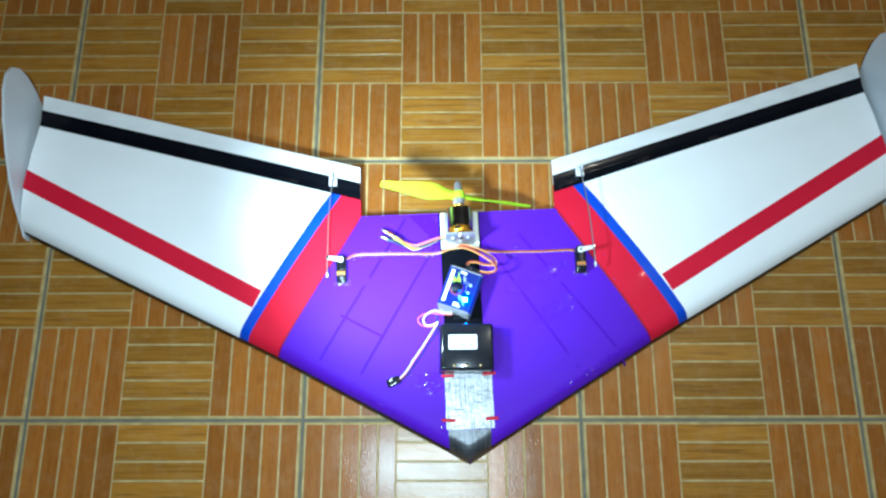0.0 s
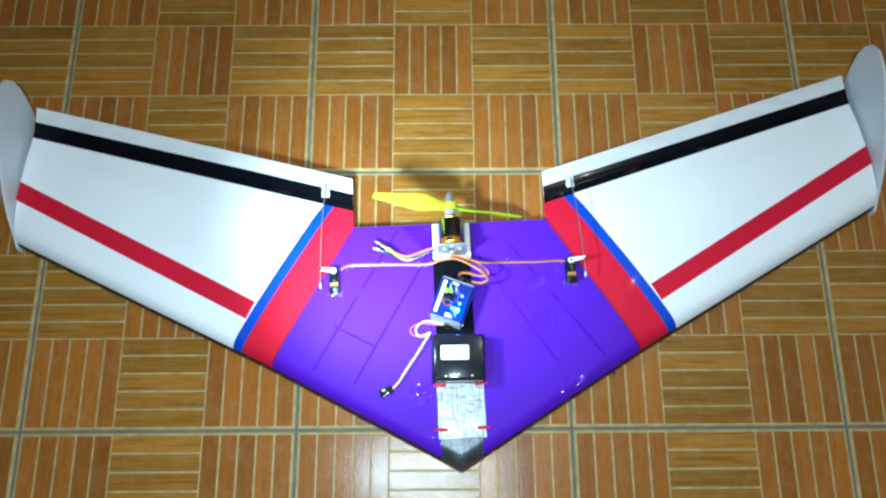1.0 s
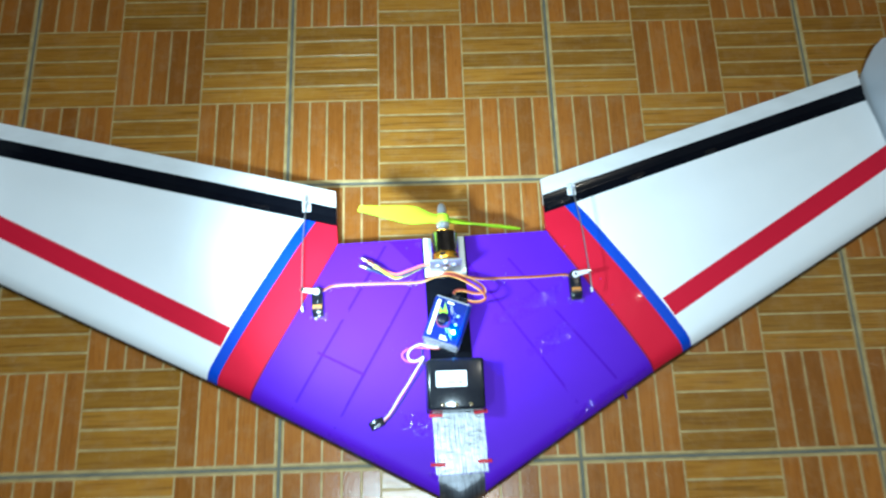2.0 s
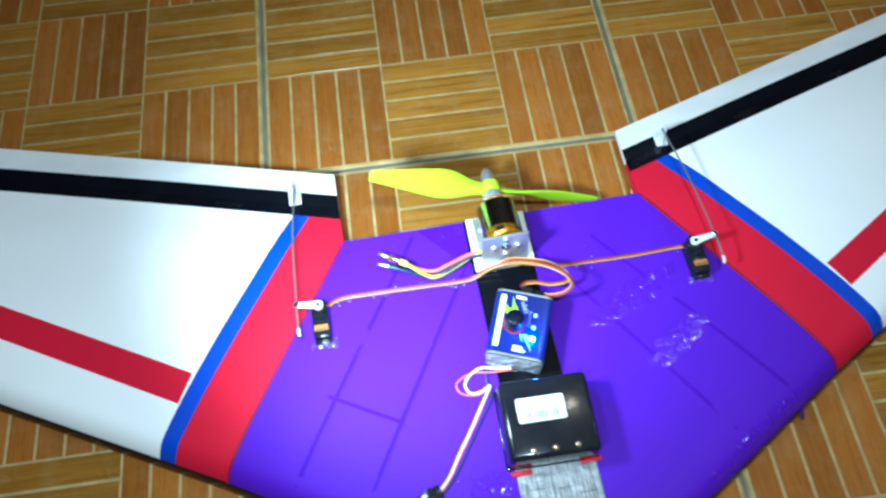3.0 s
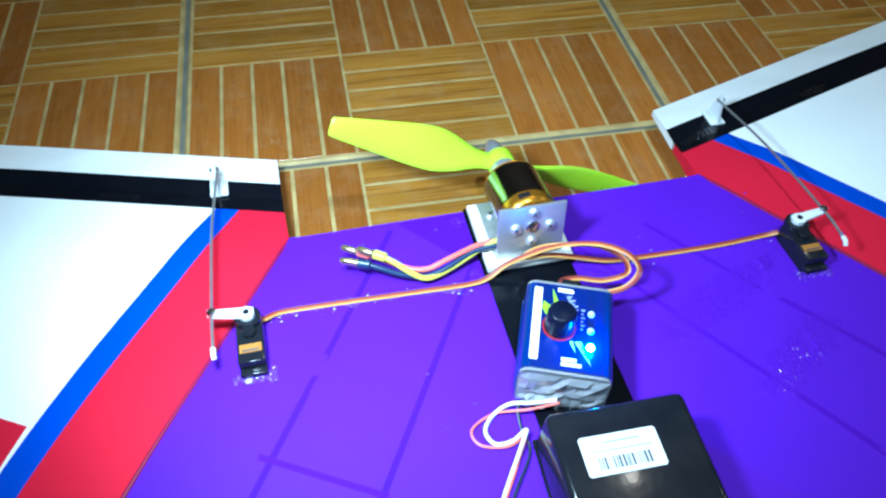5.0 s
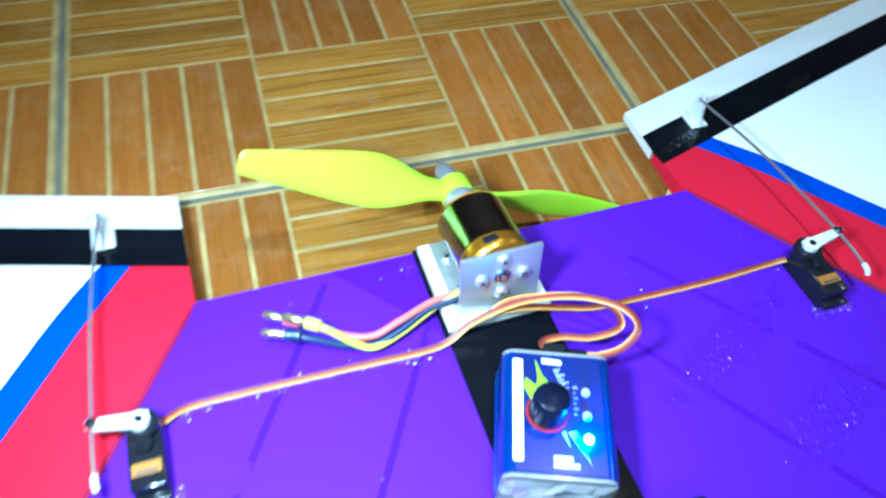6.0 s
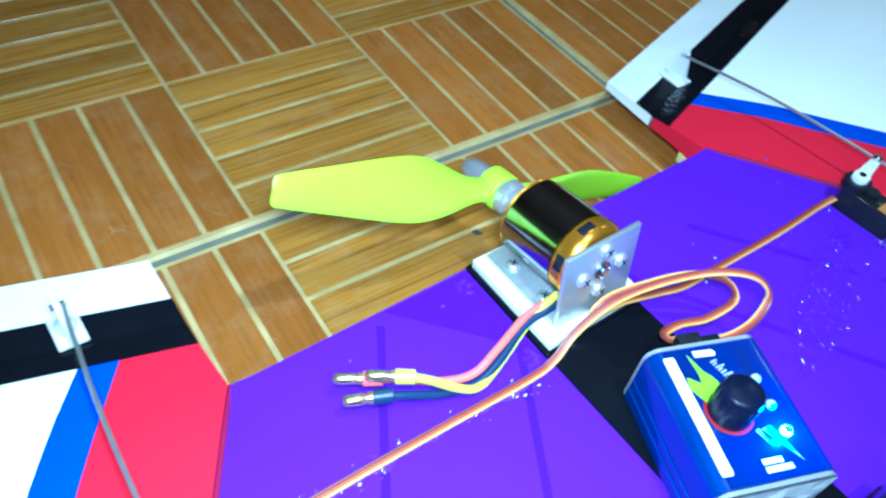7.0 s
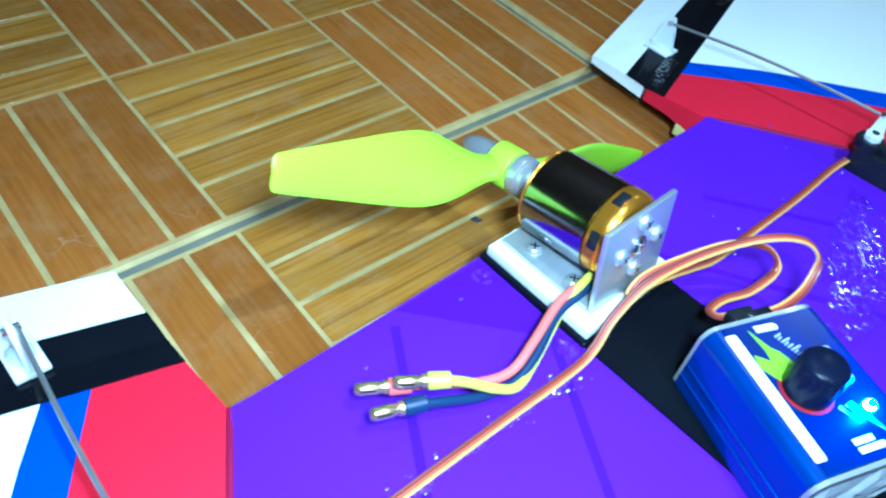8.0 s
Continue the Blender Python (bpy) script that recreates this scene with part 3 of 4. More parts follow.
def crinkle_patch(cx, cy, rx, ry, turn, cell, jit, seed, off=0.12, share=1.0):
    """A patch of film in small creased facets, thinning out towards its ragged edge."""
    rg = random.Random(seed)
    bm = bmesh.new()
    ca, sa = math.cos(radians(turn)), math.sin(radians(turn))
    nx, ny = int(2 * rx / cell), max(3, int(2 * ry / cell))
    grid, near = {}, {}
    for i in range(nx + 1):
        for j in range(ny + 1):
            u, v = rx * (2 * i / nx - 1), ry * (2 * j / ny - 1)
            f = math.hypot(u / rx, v / ry) + 0.45 * noise.noise(Vector((u * 0.13, v * 0.13, seed)))
            if f > 1.08:
                continue
            u, v = u + rg.uniform(-0.32, 0.32) * cell, v + rg.uniform(-0.32, 0.32) * cell
            x, y = cx + u * ca - v * sa, cy + u * sa + v * ca
            fade = max(0.0, 1 - max(0.0, f) ** 3)
            near[i, j] = share + (1 - share) * (0.15 + 0.85 * fade)
            grid[i, j] = bm.verts.new((x * MM, y * MM, (top(x, y) + off - 0.3 * (1 - fade) ** 4 + (jit * fade * rg.uniform(-0.5, 1.0) if rg.random() < share else 0.0)) * MM))
    for i in range(nx):
        for j in range(ny):
            c = [grid.get(k) for k in ((i, j), (i + 1, j), (i + 1, j + 1), (i, j + 1))]
            if None not in c:
                for three in ((c[0], c[1], c[2]), (c[0], c[2], c[3])):
                    if share == 1.0 or rg.random() < near[i, j] - 0.25:
                        bm.faces.new(three)
    bmesh.ops.delete(bm, geom=[v for v in bm.verts if not v.link_faces], context="VERTS")
    return bm


# centre section
rib_l = [(-203, y_le(203)), (-157, 48), (-109, 127)]
rib_r = [(203, y_le(203)), (157, 48), (109, 127)]
rib_0 = [(0, -145), (0, -10), (0, 127)]
centre = part("centre_section", skin(between(rib_l, rib_0, 16) + between(rib_0, rib_r, 16)[1:]), M["purple"], wing, "glossy purple film over foam")

for s in (-1, 1):
    def flip(rib):
        return [(s * x, y) for x, y in rib]
    red_in = [(203.6, y_le(203.6)), (157.6, 48), (109.6, 127.6), (110.5, y_hinge(110.5) + 9)]
    red_out = [(236, y_le(236)), (184, 73), (143, 138), (127.5, y_hinge(127.5) + 9)]
    blue_out = [(246, y_le(246)), (196, 76), (154, 143), (138.5, y_hinge(138.5) + 9)]
    tip = [(494, y_le(494)), (492, 180), (489, 230), (487, y_hinge(487) + 9)]
    part("root_band", skin(between(flip(red_in), flip(red_out), 4)), M["red"], wing, "red film band at the wing root")
    part("root_foam", box(s * 110.6 * MM, 134.5 * MM, 10.6 * MM, 0.6 * MM, 8 * MM, 5.5 * MM, 0.0002), M["foam"], wing, "bare yellow foam edge")
    part("root_line", skin(between(flip(red_out), flip(blue_out), 2)), M["blue"], wing, "narrow blue film band")
    part("wing_panel", skin(between(flip(blue_out), flip(tip), 16)), M["white"], wing, "glossy white film over foam")
    # the seam where centre and panel meet
    pts = []
    for k in range(25):
        f = 0.02 + 0.98 * k / 24
        a, c = ((203.3, y_le(203)), (157.3, 48)) if f < 0.5 else ((157.3, 48), (109.3, 127.3))
        q = 2 * f if f < 0.5 else 2 * f - 1
        x, y = (a[i] + q * (c[i] - a[i]) for i in (0, 1))
        pts.append((s * x * MM, y * MM, (top(x, y) - 0.1) * MM))
    part("seam", tube(pts, 0.0010, 8, 2), M["seam_red"], wing, "dark glued seam")
    # red stripe along the panel
    part("stripe", quad_sheet((s * 227.5, 26.5), (s * 493.5, 177), (s * 491.5, 199.5), (s * 217.5, 45), 30, 4), M["red"], wing, "red film stripe")
    # black tape round the leading edge
    part("edge_tape", sheet(s * 14, s * 494, lambda x: y_le(x) - 0.7, lambda x: y_le(x) + 3.6, off=0.4, thick=3.2, nx=50, ny=4), M["black"], wing, "black tape along the leading edge")
    # film overlaps in the purple
    for ax, ay, bx, by in (((-60, 122, -158, -38), (-8, 122, -118, -60), (-132, 14.5, -86, -11)) if s < 0 else ((20, 104, 128, -66), (66, 100, 174, -50))):
        nx, ny = (by - ay), -(bx - ax)
        nn = 1.3 / math.hypot(nx, ny)
        nx, ny = nx * nn, ny * nn
        part("film_overlap", quad_sheet((ax - nx, ay - ny), (bx - nx, by - ny), (bx + nx, by + ny), (ax + nx, ay + ny), 24, 2, off=0.06, thick=0.2), M["seam" if s < 0 and abs(bx - ax) > 60 else "purple_deep"], wing, "dark overlap line of the film")
    # winglet
    w = [(122, 0.2), (124, 9), (138, 20), (154, 34), (176, 48), (206, 62), (240, 74), (272, 81), (292, 80), (305, 72), (311, 58), (310, 42), (303, 24), (294, 9), (286, 0.2)]
    rot = Matrix(((0, 0, 1, 0), (1, 0, 0, 0), (0, 1, 0, 0), (0, 0, 0, 1)))
    bmw = plate([(y * MM, z * MM) for y, z in w], s * 0.4945, s * 0.4975, 0.0, rot)
    part("winglet", bmw, M["winglet"], wing, "pale grey-white foam winglet with a rounded top")
    # elevon: balsa-like slab hinged on black tape
    up = radians(4.0 if s < 0 else 1.0)
    bme = bmesh.new()
    ring = []
    for k in range(13):
        x = 110.5 + (487 - 110.5) * k / 12
        h0 = y_hinge(x) + 10.5
        z0 = top(x, h0 - 1.5)
        wd = 28.5
        te = 39.3
        sec = [(h0, z0), (h0 + 9, z0 + 9 * math.sin(up)), (y_hinge(x) + te, z0 + wd * math.sin(up) - 1.0), (y_hinge(x) + te, z0 + wd * math.sin(up) - 4.8), (h0, z0 - 6.0)]
        ring.append([bme.verts.new((s * x * MM, y * MM, z * MM)) for y, z in sec])
    for a, b in zip(ring, ring[1:]):
        for k in range(5):
            bme.faces.new((a[k], a[(k + 1) % 5], b[(k + 1) % 5], b[k]))
    bme.faces.new(ring[0])
    bme.faces.new(ring[-1])
    bmesh.ops.bevel(bme, geom=[e for e in bme.edges if e.calc_face_angle(0) > 0.5], offset=0.0007, segments=2, profile=0.5, affect="EDGES")
    elevon = part("elevon", bme, M["balsa"], wing, "white elevon along the trailing edge")
    bmt = bmesh.new()
    ring = []
    for k in range(31):
        x = 110.2 + (487.6 - 110.2) * k / 30
        h0 = y_hinge(x)
        z9 = top(x, h0 + 9)
        sec = [(h0, top(x, h0) + 0.5), (h0 + 4.5, top(x, h0 + 4.5) + 0.5), (h0 + 9, z9 + 0.35), (h0 + 10, z9 + 0.1), (h0 + 11, z9 + 0.45), (h0 + 20.5, z9 + 0.6 + 10 * math.sin(up))]
        ring.append([bmt.verts.new((s * x * MM, y * MM, z * MM)) for y, z in sec] + [bmt.verts.new((s * x * MM, y * MM, (z - 0.6) * MM)) for y, z in sec[::-1]])
    for a, b in zip(ring, ring[1:]):
        for k in range(12):
            bmt.faces.new((a[k], a[(k + 1) % 12], b[(k + 1) % 12], b[k]))
    bmt.faces.new(ring[0])
    bmt.faces.new(ring[-1])
    part("hinge_tape", bmt, M["tape_black"], elevon, "glossy black hinge tape")
    # control horn on the elevon
    hx, hy = s * 141.5, y_hinge(141.5) + 14
    zb = top(hx, y_hinge(141.5) + 9) + 0.6
    bmh = plate([(-6 * MM, 0), (6.5 * MM, 0), (1.5 * MM, 16.5 * MM), (-1.5 * MM, 16.5 * MM), (-3.2 * MM, 11 * MM)], -0.0009, 0.0009, 0.0004,
                Matrix.Translation((hx * MM, (hy + 1) * MM, zb * MM)) @ Matrix(((0, 0, 1, 0), (1, 0, 0, 0), (0, 1, 0, 0), (0, 0, 0, 1))))
    part("horn", bmh, M["plastic_w"], elevon, "white plastic control horn")
    part("horn_base", box(hx * MM, (hy + 1.5) * MM, (zb + 0.7) * MM, 0.009, 0.013, 0.0014, 0.0004), M["plastic_w"], elevon)
    part("glue", bead(hx * MM, (hy + 3) * MM, (zb + 1.2) * MM, 0.0040, 0.005, 0.0016, 3 + s), M["glue_pale"], elevon, "clear hot glue")
    # pushrod with its bent end
    ax, ay, az = s * 144.5, 76.0, 42.8
    part("pushrod", tube([((s * 144.8) * MM, 58 * MM, 42.0 * MM), (ax * MM, ay * MM, az * MM), (s * 143.2 * MM, 125 * MM, 40 * MM), ((hx - s * 1.6) * MM, (hy + 0.5) * MM, (zb + 14.2) * MM)], 0.00065, 8, 6), M["rod"], wing, "thin steel pushrod")
    part("pushrod_end", tube([((s * 144.8) * MM, 59 * MM, 42.0 * MM), ((s * 144.8) * MM, 56.5 * MM, 41.6 * MM), ((s * 144.8) * MM, 55 * MM, 40 * MM)], 0.0011, 8, 3), M["plastic_w"], wing)
    part("rod_keeper", tube([((hx + s * 2) * MM, (hy + 0.5) * MM, (zb + 14.2) * MM), ((hx - s * 2.4) * MM, (hy + 0.5) * MM, (zb + 14.2) * MM)], 0.0011, 8, 0), M["steel"], wing)

    # servo, glued into the centre section
    sx, sy = s * 130.5, 64.2
    servo = part("servo", box(sx * MM, sy * MM, 28.8 * MM, 11.4 * MM, 23.5 * MM, 17 * MM, 0.0009), M["plastic_b"], wing, "small black servo sunk in the wing")
    part("servo_ear", box(sx * MM, (sy - 12.6) * MM, 31 * MM, 11.2 * MM, 4 * MM, 2.4 * MM, 0.0006), M["plastic_b"], servo)
    part("gear_cover", lathe([(5.6 * MM, 0), (5.6 * MM, 2.6 * MM), (5.0 * MM, 3.2 * MM), (0, 3.2 * MM)], 24, Matrix.Translation((sx * MM, (sy + 9.5) * MM, 37.0 * MM))), M["plastic_b"], servo)
    part("gear_bump", lathe([(3.0 * MM, 0), (3.0 * MM, 2.2 * MM), (2.4 * MM, 2.8 * MM), (0, 2.8 * MM)], 20, Matrix.Translation((sx * MM, (sy + 2.5) * MM, 37.0 * MM))), M["plastic_b"], servo)
    part("servo_label", box(sx * MM, (sy - 5.2) * MM, 37.5 * MM, 9.0 * MM, 4.0 * MM, 0.35 * MM), M["servo_label"], servo, "gold paper label")
    part("label_band", box(sx * MM, (sy - 6.3) * MM, 37.65 * MM, 6.8 * MM, 0.9 * MM, 0.3 * MM), M["ink_k"], servo)
    arm = lathe([(3.2 * MM, 0), (3.2 * MM, 2.2 * MM), (2.8 * MM, 2.5 * MM), (0, 2.5 * MM)], 20, Matrix.Translation((sx * MM, (sy + 9.5) * MM, 40.2 * MM)))
    part("servo_hub", arm, M["plastic_w"], servo, "white hub")
    dx, dy = ax - sx, ay - (sy + 9.5)
    ln, ang = math.hypot(dx, dy), math.atan2(dy, dx)
    part("servo_arm", plate([(-2.6 * MM, -2.8 * MM), (-2.6 * MM, 2.8 * MM), ((ln - 1) * MM, 1.9 * MM), ((ln + 1.8) * MM, 1.2 * MM), ((ln + 1.8) * MM, -1.2 * MM), ((ln - 1) * MM, -1.9 * MM)], 0, 0.0016, 0.0004,
                            Matrix.Translation((sx * MM, (sy + 9.5) * MM, 41.2 * MM)) @ Matrix.Rotation(ang, 4, "Z")), M["plastic_w"], servo, "white plastic servo arm")
    part("arm_screw", lathe([(1.4 * MM, 0), (1.4 * MM, 0.5 * MM), (0.7 * MM, 0.3 * MM), (0, 0.3 * MM)], 14, Matrix.Translation((sx * MM, (sy + 9.5) * MM, 42.6 * MM))), M["plastic_b"], servo)
    part("rod_stopper", lathe([(1.5 * MM, -1 * MM), (1.9 * MM, 0), (1.9 * MM, 2.6 * MM), (1.0 * MM, 3.4 * MM), (0, 3.4 * MM)], 14, Matrix.Translation((ax * MM, ay * MM, 41.4 * MM))), M["steel"], servo, "steel rod stopper")
    part("glue_smear", glue_strip(sx - 9, sx + 9, lambda x: sy - 13.5, 3.4, 20 + s, 26), M["glue"], wing, "clear hot glue smeared round the servo", smooth=False)
    rg = random.Random(11 + s)
    for k in range(9):
        gx, gy = sx + rg.uniform(-8, 8), sy - 13 + rg.uniform(-4, 3)
        r = rg.uniform(0.5, 1.7)
        # every third bead is near-white, its glint painted in
        part("glue_bead", bead(gx * MM, gy * MM, (top(gx, gy) + 0.2) * MM, r * MM, r * MM * 0.8, r * MM * 0.5, k), M["glue_pale" if k % 3 == 0 else "glue"], wing, "clear hot glue")

# creased patches of the film, clear tape by the mount, and the hinge tape
for k, (cx, cy, rx, ry, turn, cell, jit) in enumerate(((80, 48, 42, 11, 21, 1.0, 0.17), (102, 12, 30, 11, 32, 1.0, 0.17), (-36, -62, 20, 13, -10, 1.4, 0.3), (-22, -112, 12, 4, -30, 1.3, 0.5),
                                                       (-25.5, 122, 4, 5, 0, 1.2, 0.6), (-25, 86, 4, 5, 0, 1.2, 0.6), (25.5, 88, 3.5, 6, 0, 1.2, 0.6), (141, -52, 58, 5.5, 29.8, 1.3, 0.85), (-92, -84, 44, 4.0, -29.8, 1.2, 0.9))):
    part("film_crinkle", crinkle_patch(cx, cy, rx, ry, turn, cell, jit, 40 + k, share=1.0 if ry < 8 else 0.4), M["purple_crinkled"], wing, "creased glossy purple film, clear tape by the mount", smooth=False)
for k, (cx, cy, rx, ry) in enumerate(((126, 159.5, 14, 4.2), (215, 183.5, 11, 3.6), (300, 208.0, 8, 3.2), (-190, 176.0, 11, 3.2))):
    part("tape_crinkle", crinkle_patch(cx, cy, rx, ry, 16.3 if cx > 0 else -16.3, 1.3, 0.34, 60 + k, 0.62), M["tape_crinkled"], wing, "creased black tape", smooth=False)

# a second sheet of film beside the motor mount
part("film_patch", quad_sheet((-56, 126), (-22.8, 126), (-22.8, 87), (-30, 96), 12, 10, off=0.09, thick=0.2), M["purple_deep"], wing, "darker doubled purple film")

# nose and middle tapes
part("black_strip", sheet(-21.5, 20.5, lambda x: -3, lambda x: 86, off=1.1, thick=1.6, nx=10, ny=10), M["black"], wing, "flat black tape strip along the middle")
part("nose_tape", sheet(-23, 27, lambda x: -110, lambda x: -50, off=0.9, thick=1.2, nx=16, ny=16), M["duct"], wing, "wrinkled silver duct tape")
part("nose_tape_end", sheet(-21, 23, lambda x: y_le(x) - 0.8, lambda x: -110.4, off=0.8, thick=1.2, nx=24, ny=12), M["duct_dark"], wing, "grey tape folded round the nose")
for cx, cy, a, ln in ((-19.6, -54.6, 0.0, 13), (24.2, -54.0, 0.03, 13), (-20.6, -100.6, -0.03, 14), (24.5, -100.2, 0.0, 13)):
    part("cord_end", tube([((cx - ln / 2) * MM, (cy - a * ln) * MM, (top(cx, cy) + 1.0) * MM), (cx * MM, cy * MM, (top(cx, cy) + 1.7) * MM), ((cx + ln / 2) * MM, (cy + a * ln) * MM, (top(cx, cy) + 1.0) * MM)], 0.0017, 8, 6), M["cord"], wing, "red cord end")

# motor mount
mount = part("mount_block", box(0.3 * MM, 104.8 * MM, 27.7 * MM, 42 * MM, 41 * MM, 5.0 * MM, 0.0004), M["block"], wing, "white plastic mounting block")
part("mount_tape", box(0.3 * MM, 104.8 * MM, 25.6 * MM, 45.5 * MM, 43.5 * MM, 2.4 * MM, 0.0008), M["black"], mount, "black tape under the block")
part("mount_foot", box(0.2 * MM, 107.0 * MM, 31.0 * MM, 33 * MM, 34 * MM, 1.6 * MM, 0.0003), M["alu"], mount, "aluminium angle, lower leg")
lean = Matrix.Translation((0, 88.6 * MM, 30.2 * MM)) @ Matrix.Rotation(radians(-8.5), 4, "X")
part("mount_plate", box(0.2 * MM, 0, 14.7 * MM, 32 * MM, 1.7 * MM, 29.4 * MM, 0.0003, m=lean), M["alu"], mount, "aluminium angle, upright leg")


def bolt(x, y, z, turn, parent):
    m = Matrix.Translation((x * MM, y * MM, z * MM)) @ turn
    part("bolt", lathe([(2.7 * MM, 0), (2.7 * MM, 0.4 * MM), (2.3 * MM, 1.3 * MM), (1.5 * MM, 1.8 * MM), (0, 1.9 * MM)], 16, m), M["screw"], parent, "steel screw head")
    for q in (35, 125):
        part("screw_slot", box(0, 0, 1.72 * MM, 2.9 * MM, 0.55 * MM, 0.5 * MM, m=m @ Matrix.Rotation(radians(q), 4, "Z")), M["plastic_b"], parent)


for bx, by in ((-11.5, 115), (-11.5, 99), (13.5, 115), (13.5, 99)):
    bolt(bx, by, 31.7, Matrix.Identity(4), mount)
back = Matrix.Rotation(radians(81.5), 4, "X")
for bx, bz in ((-8.2, 48), (8.2, 48), (0, 56.2), (0, 39.8)):
    bolt(bx + 0.6, 87.8 + (bz - 31.6) * 0.15, bz, back, mount)
part("shaft_end", lathe([(3.4 * MM, 0), (3.4 * MM, 0.6 * MM), (2.6 * MM, 1.0 * MM), (2.5 * MM, 0.3 * MM), (1.6 * MM, 0.3 * MM), (1.4 * MM, 1.6 * MM), (0, 1.8 * MM)], 18, Matrix.Translation((0.6 * MM, 90.2 * MM, 48 * MM)) @ back), M["steel"], mount)

# motor: turned about its axis, which points aft and dips a little
AX = Matrix.Translation((0.6 * MM, 92 * MM, 48 * MM)) @ Matrix.Rotation(radians(-90 - 8.5), 4, "X")
motor = part("motor", lathe([(13.2 * MM, 8.0 * MM), (13.9 * MM, 8.4 * MM), (13.9 * MM, 30.6 * MM), (13.4 * MM, 31.2 * MM), (6 * MM, 31.4 * MM)], 48, AX), M["bell"], wing, "brushless motor with a mirror-black can")
part("motor_base", lathe([(5 * MM, 1.0 * MM), (12.4 * MM, 1.0 * MM), (13.5 * MM, 2.2 * MM), (13.9 * MM, 4.0 * MM), (13.9 * MM, 7.6 * MM), (13.0 * MM, 8.0 * MM), (5 * MM, 8.0 * MM)], 48, AX), M["gold"], motor, "gold anodised base ring")
for k in range(6):
    a = radians(60 * k + 18)
    part("base_slot", box(0, 0, 0, 5.5 * MM, 1.4 * MM, 3.2 * MM, 0.0004, m=AX @ Matrix.Translation((13.35 * MM * math.cos(a), 13.35 * MM * math.sin(a), 5.0 * MM)) @ Matrix.Rotation(a + radians(90), 4, "Z")), M["plastic_b"], motor)
part("motor_ring", lathe([(5 * MM, 31.3 * MM), (13.3 * MM, 31.3 * MM), (13.6 * MM, 31.9 * MM), (12.8 * MM, 32.6 * MM), (5 * MM, 33.0 * MM), (3 * MM, 33.4 * MM)], 48, AX), M["gold"], motor, "gold front ring")
part("shaft", lathe([(1.6 * MM, 30 * MM), (1.6 * MM, 40 * MM)], 14, AX), M["steel"], motor)
part("collet", lathe([(2.6 * MM, 34.6 * MM), (4.6 * MM, 34.9 * MM), (4.9 * MM, 35.6 * MM), (4.9 * MM, 37.4 * MM), (3.5 * MM, 37.8 * MM), (3.5 * MM, 38.8 * MM), (5.6 * MM, 39.2 * MM), (5.6 * MM, 40.6 * MM), (6.4 * MM, 41.0 * MM), (6.6 * MM, 41.6 * MM), (6.6 * MM, 44.2 * MM), (6.0 * MM, 44.8 * MM), (3 * MM, 44.8 * MM)], 24, AX), M["screw"], motor, "aluminium propeller collet")

# propeller: two twisted blades on a hub
PROP = AX @ Matrix.Translation((0, 0, 49.5 * MM)) @ Matrix.Rotation(radians(22.5), 4, "Z")


def propeller():
    bm = lathe([(4 * MM, -4.4 * MM), (6.6 * MM, -4.4 * MM), (7.0 * MM, -3.8 * MM), (7.0 * MM, 3.8 * MM), (6.4 * MM, 4.4 * MM), (4 * MM, 4.4 * MM)], 28)
    chord = ((3, 9), (8, 9.4), (13, 10.4), (18, 12.8), (24, 16.6), (31, 20.0), (38, 21.4), (46, 20.6), (55, 18.6), (64, 16.2), (73, 13.8), (82, 11.4), (88.4, 9.4))
    outline = [(v.x, v.y) for v in smooth_line([(r, c, 0) for r, c in chord], 4)] + [(89.2, 8.6), (89.7, 7.0), (89.9, 4.6)]
    for s in (-1, 1):
        rings = []
        for r, c in outline:
            beta = math.atan2(128, 2 * math.pi * max(r, 13))
            th = max(1.0, 4.6 - r * 0.055) * (0.55 if r > 89 else 1)
            ring = []
            for k in range(18):
                a = 2 * math.pi * k / 18
                u, v = 0.5 * c * math.cos(a), 0.5 * th * math.sin(a) + 0.6 * math.cos(a) ** 2
                ca, cb = math.cos(beta), math.sin(beta)
                ring.append(bm.verts.new((s * r * MM, s * (u * ca - v * cb) * MM, (u * cb + v * ca) * MM)))
            rings.append(ring)
        for a, b in zip(rings, rings[1:]):
            for k in range(18):
                bm.faces.new((a[k], a[(k + 1) % 18], b[(k + 1) % 18], b[k]))
        bm.faces.new(rings[0])
        bm.faces.new(rings[-1])
    bmesh.ops.transform(bm, matrix=PROP, verts=bm.verts)
    return bm


prop = part("propeller", propeller(), M["prop"], wing, "lime-green plastic two-blade propeller")
part("prop_nut", lathe([(4.8 * MM, 4.5 * MM), (4.8 * MM, 9 * MM), (4.6 * MM, 12 * MM), (4.0 * MM, 15 * MM), (2.9 * MM, 17.5 * MM), (1.5 * MM, 18.9 * MM), (0, 19.3 * MM)], 24, AX @ Matrix.Translation((0, 0, 49.5 * MM))), M["screw"], prop, "bullet-shaped aluminium nut")


# wires fixed to the wing
def P(*rows):
    """Points of a wire, kept clear of the skin."""
    return [(x * MM, y * MM, max(z, top(x, y) + 1.2) * MM) for x, y, z in rows]


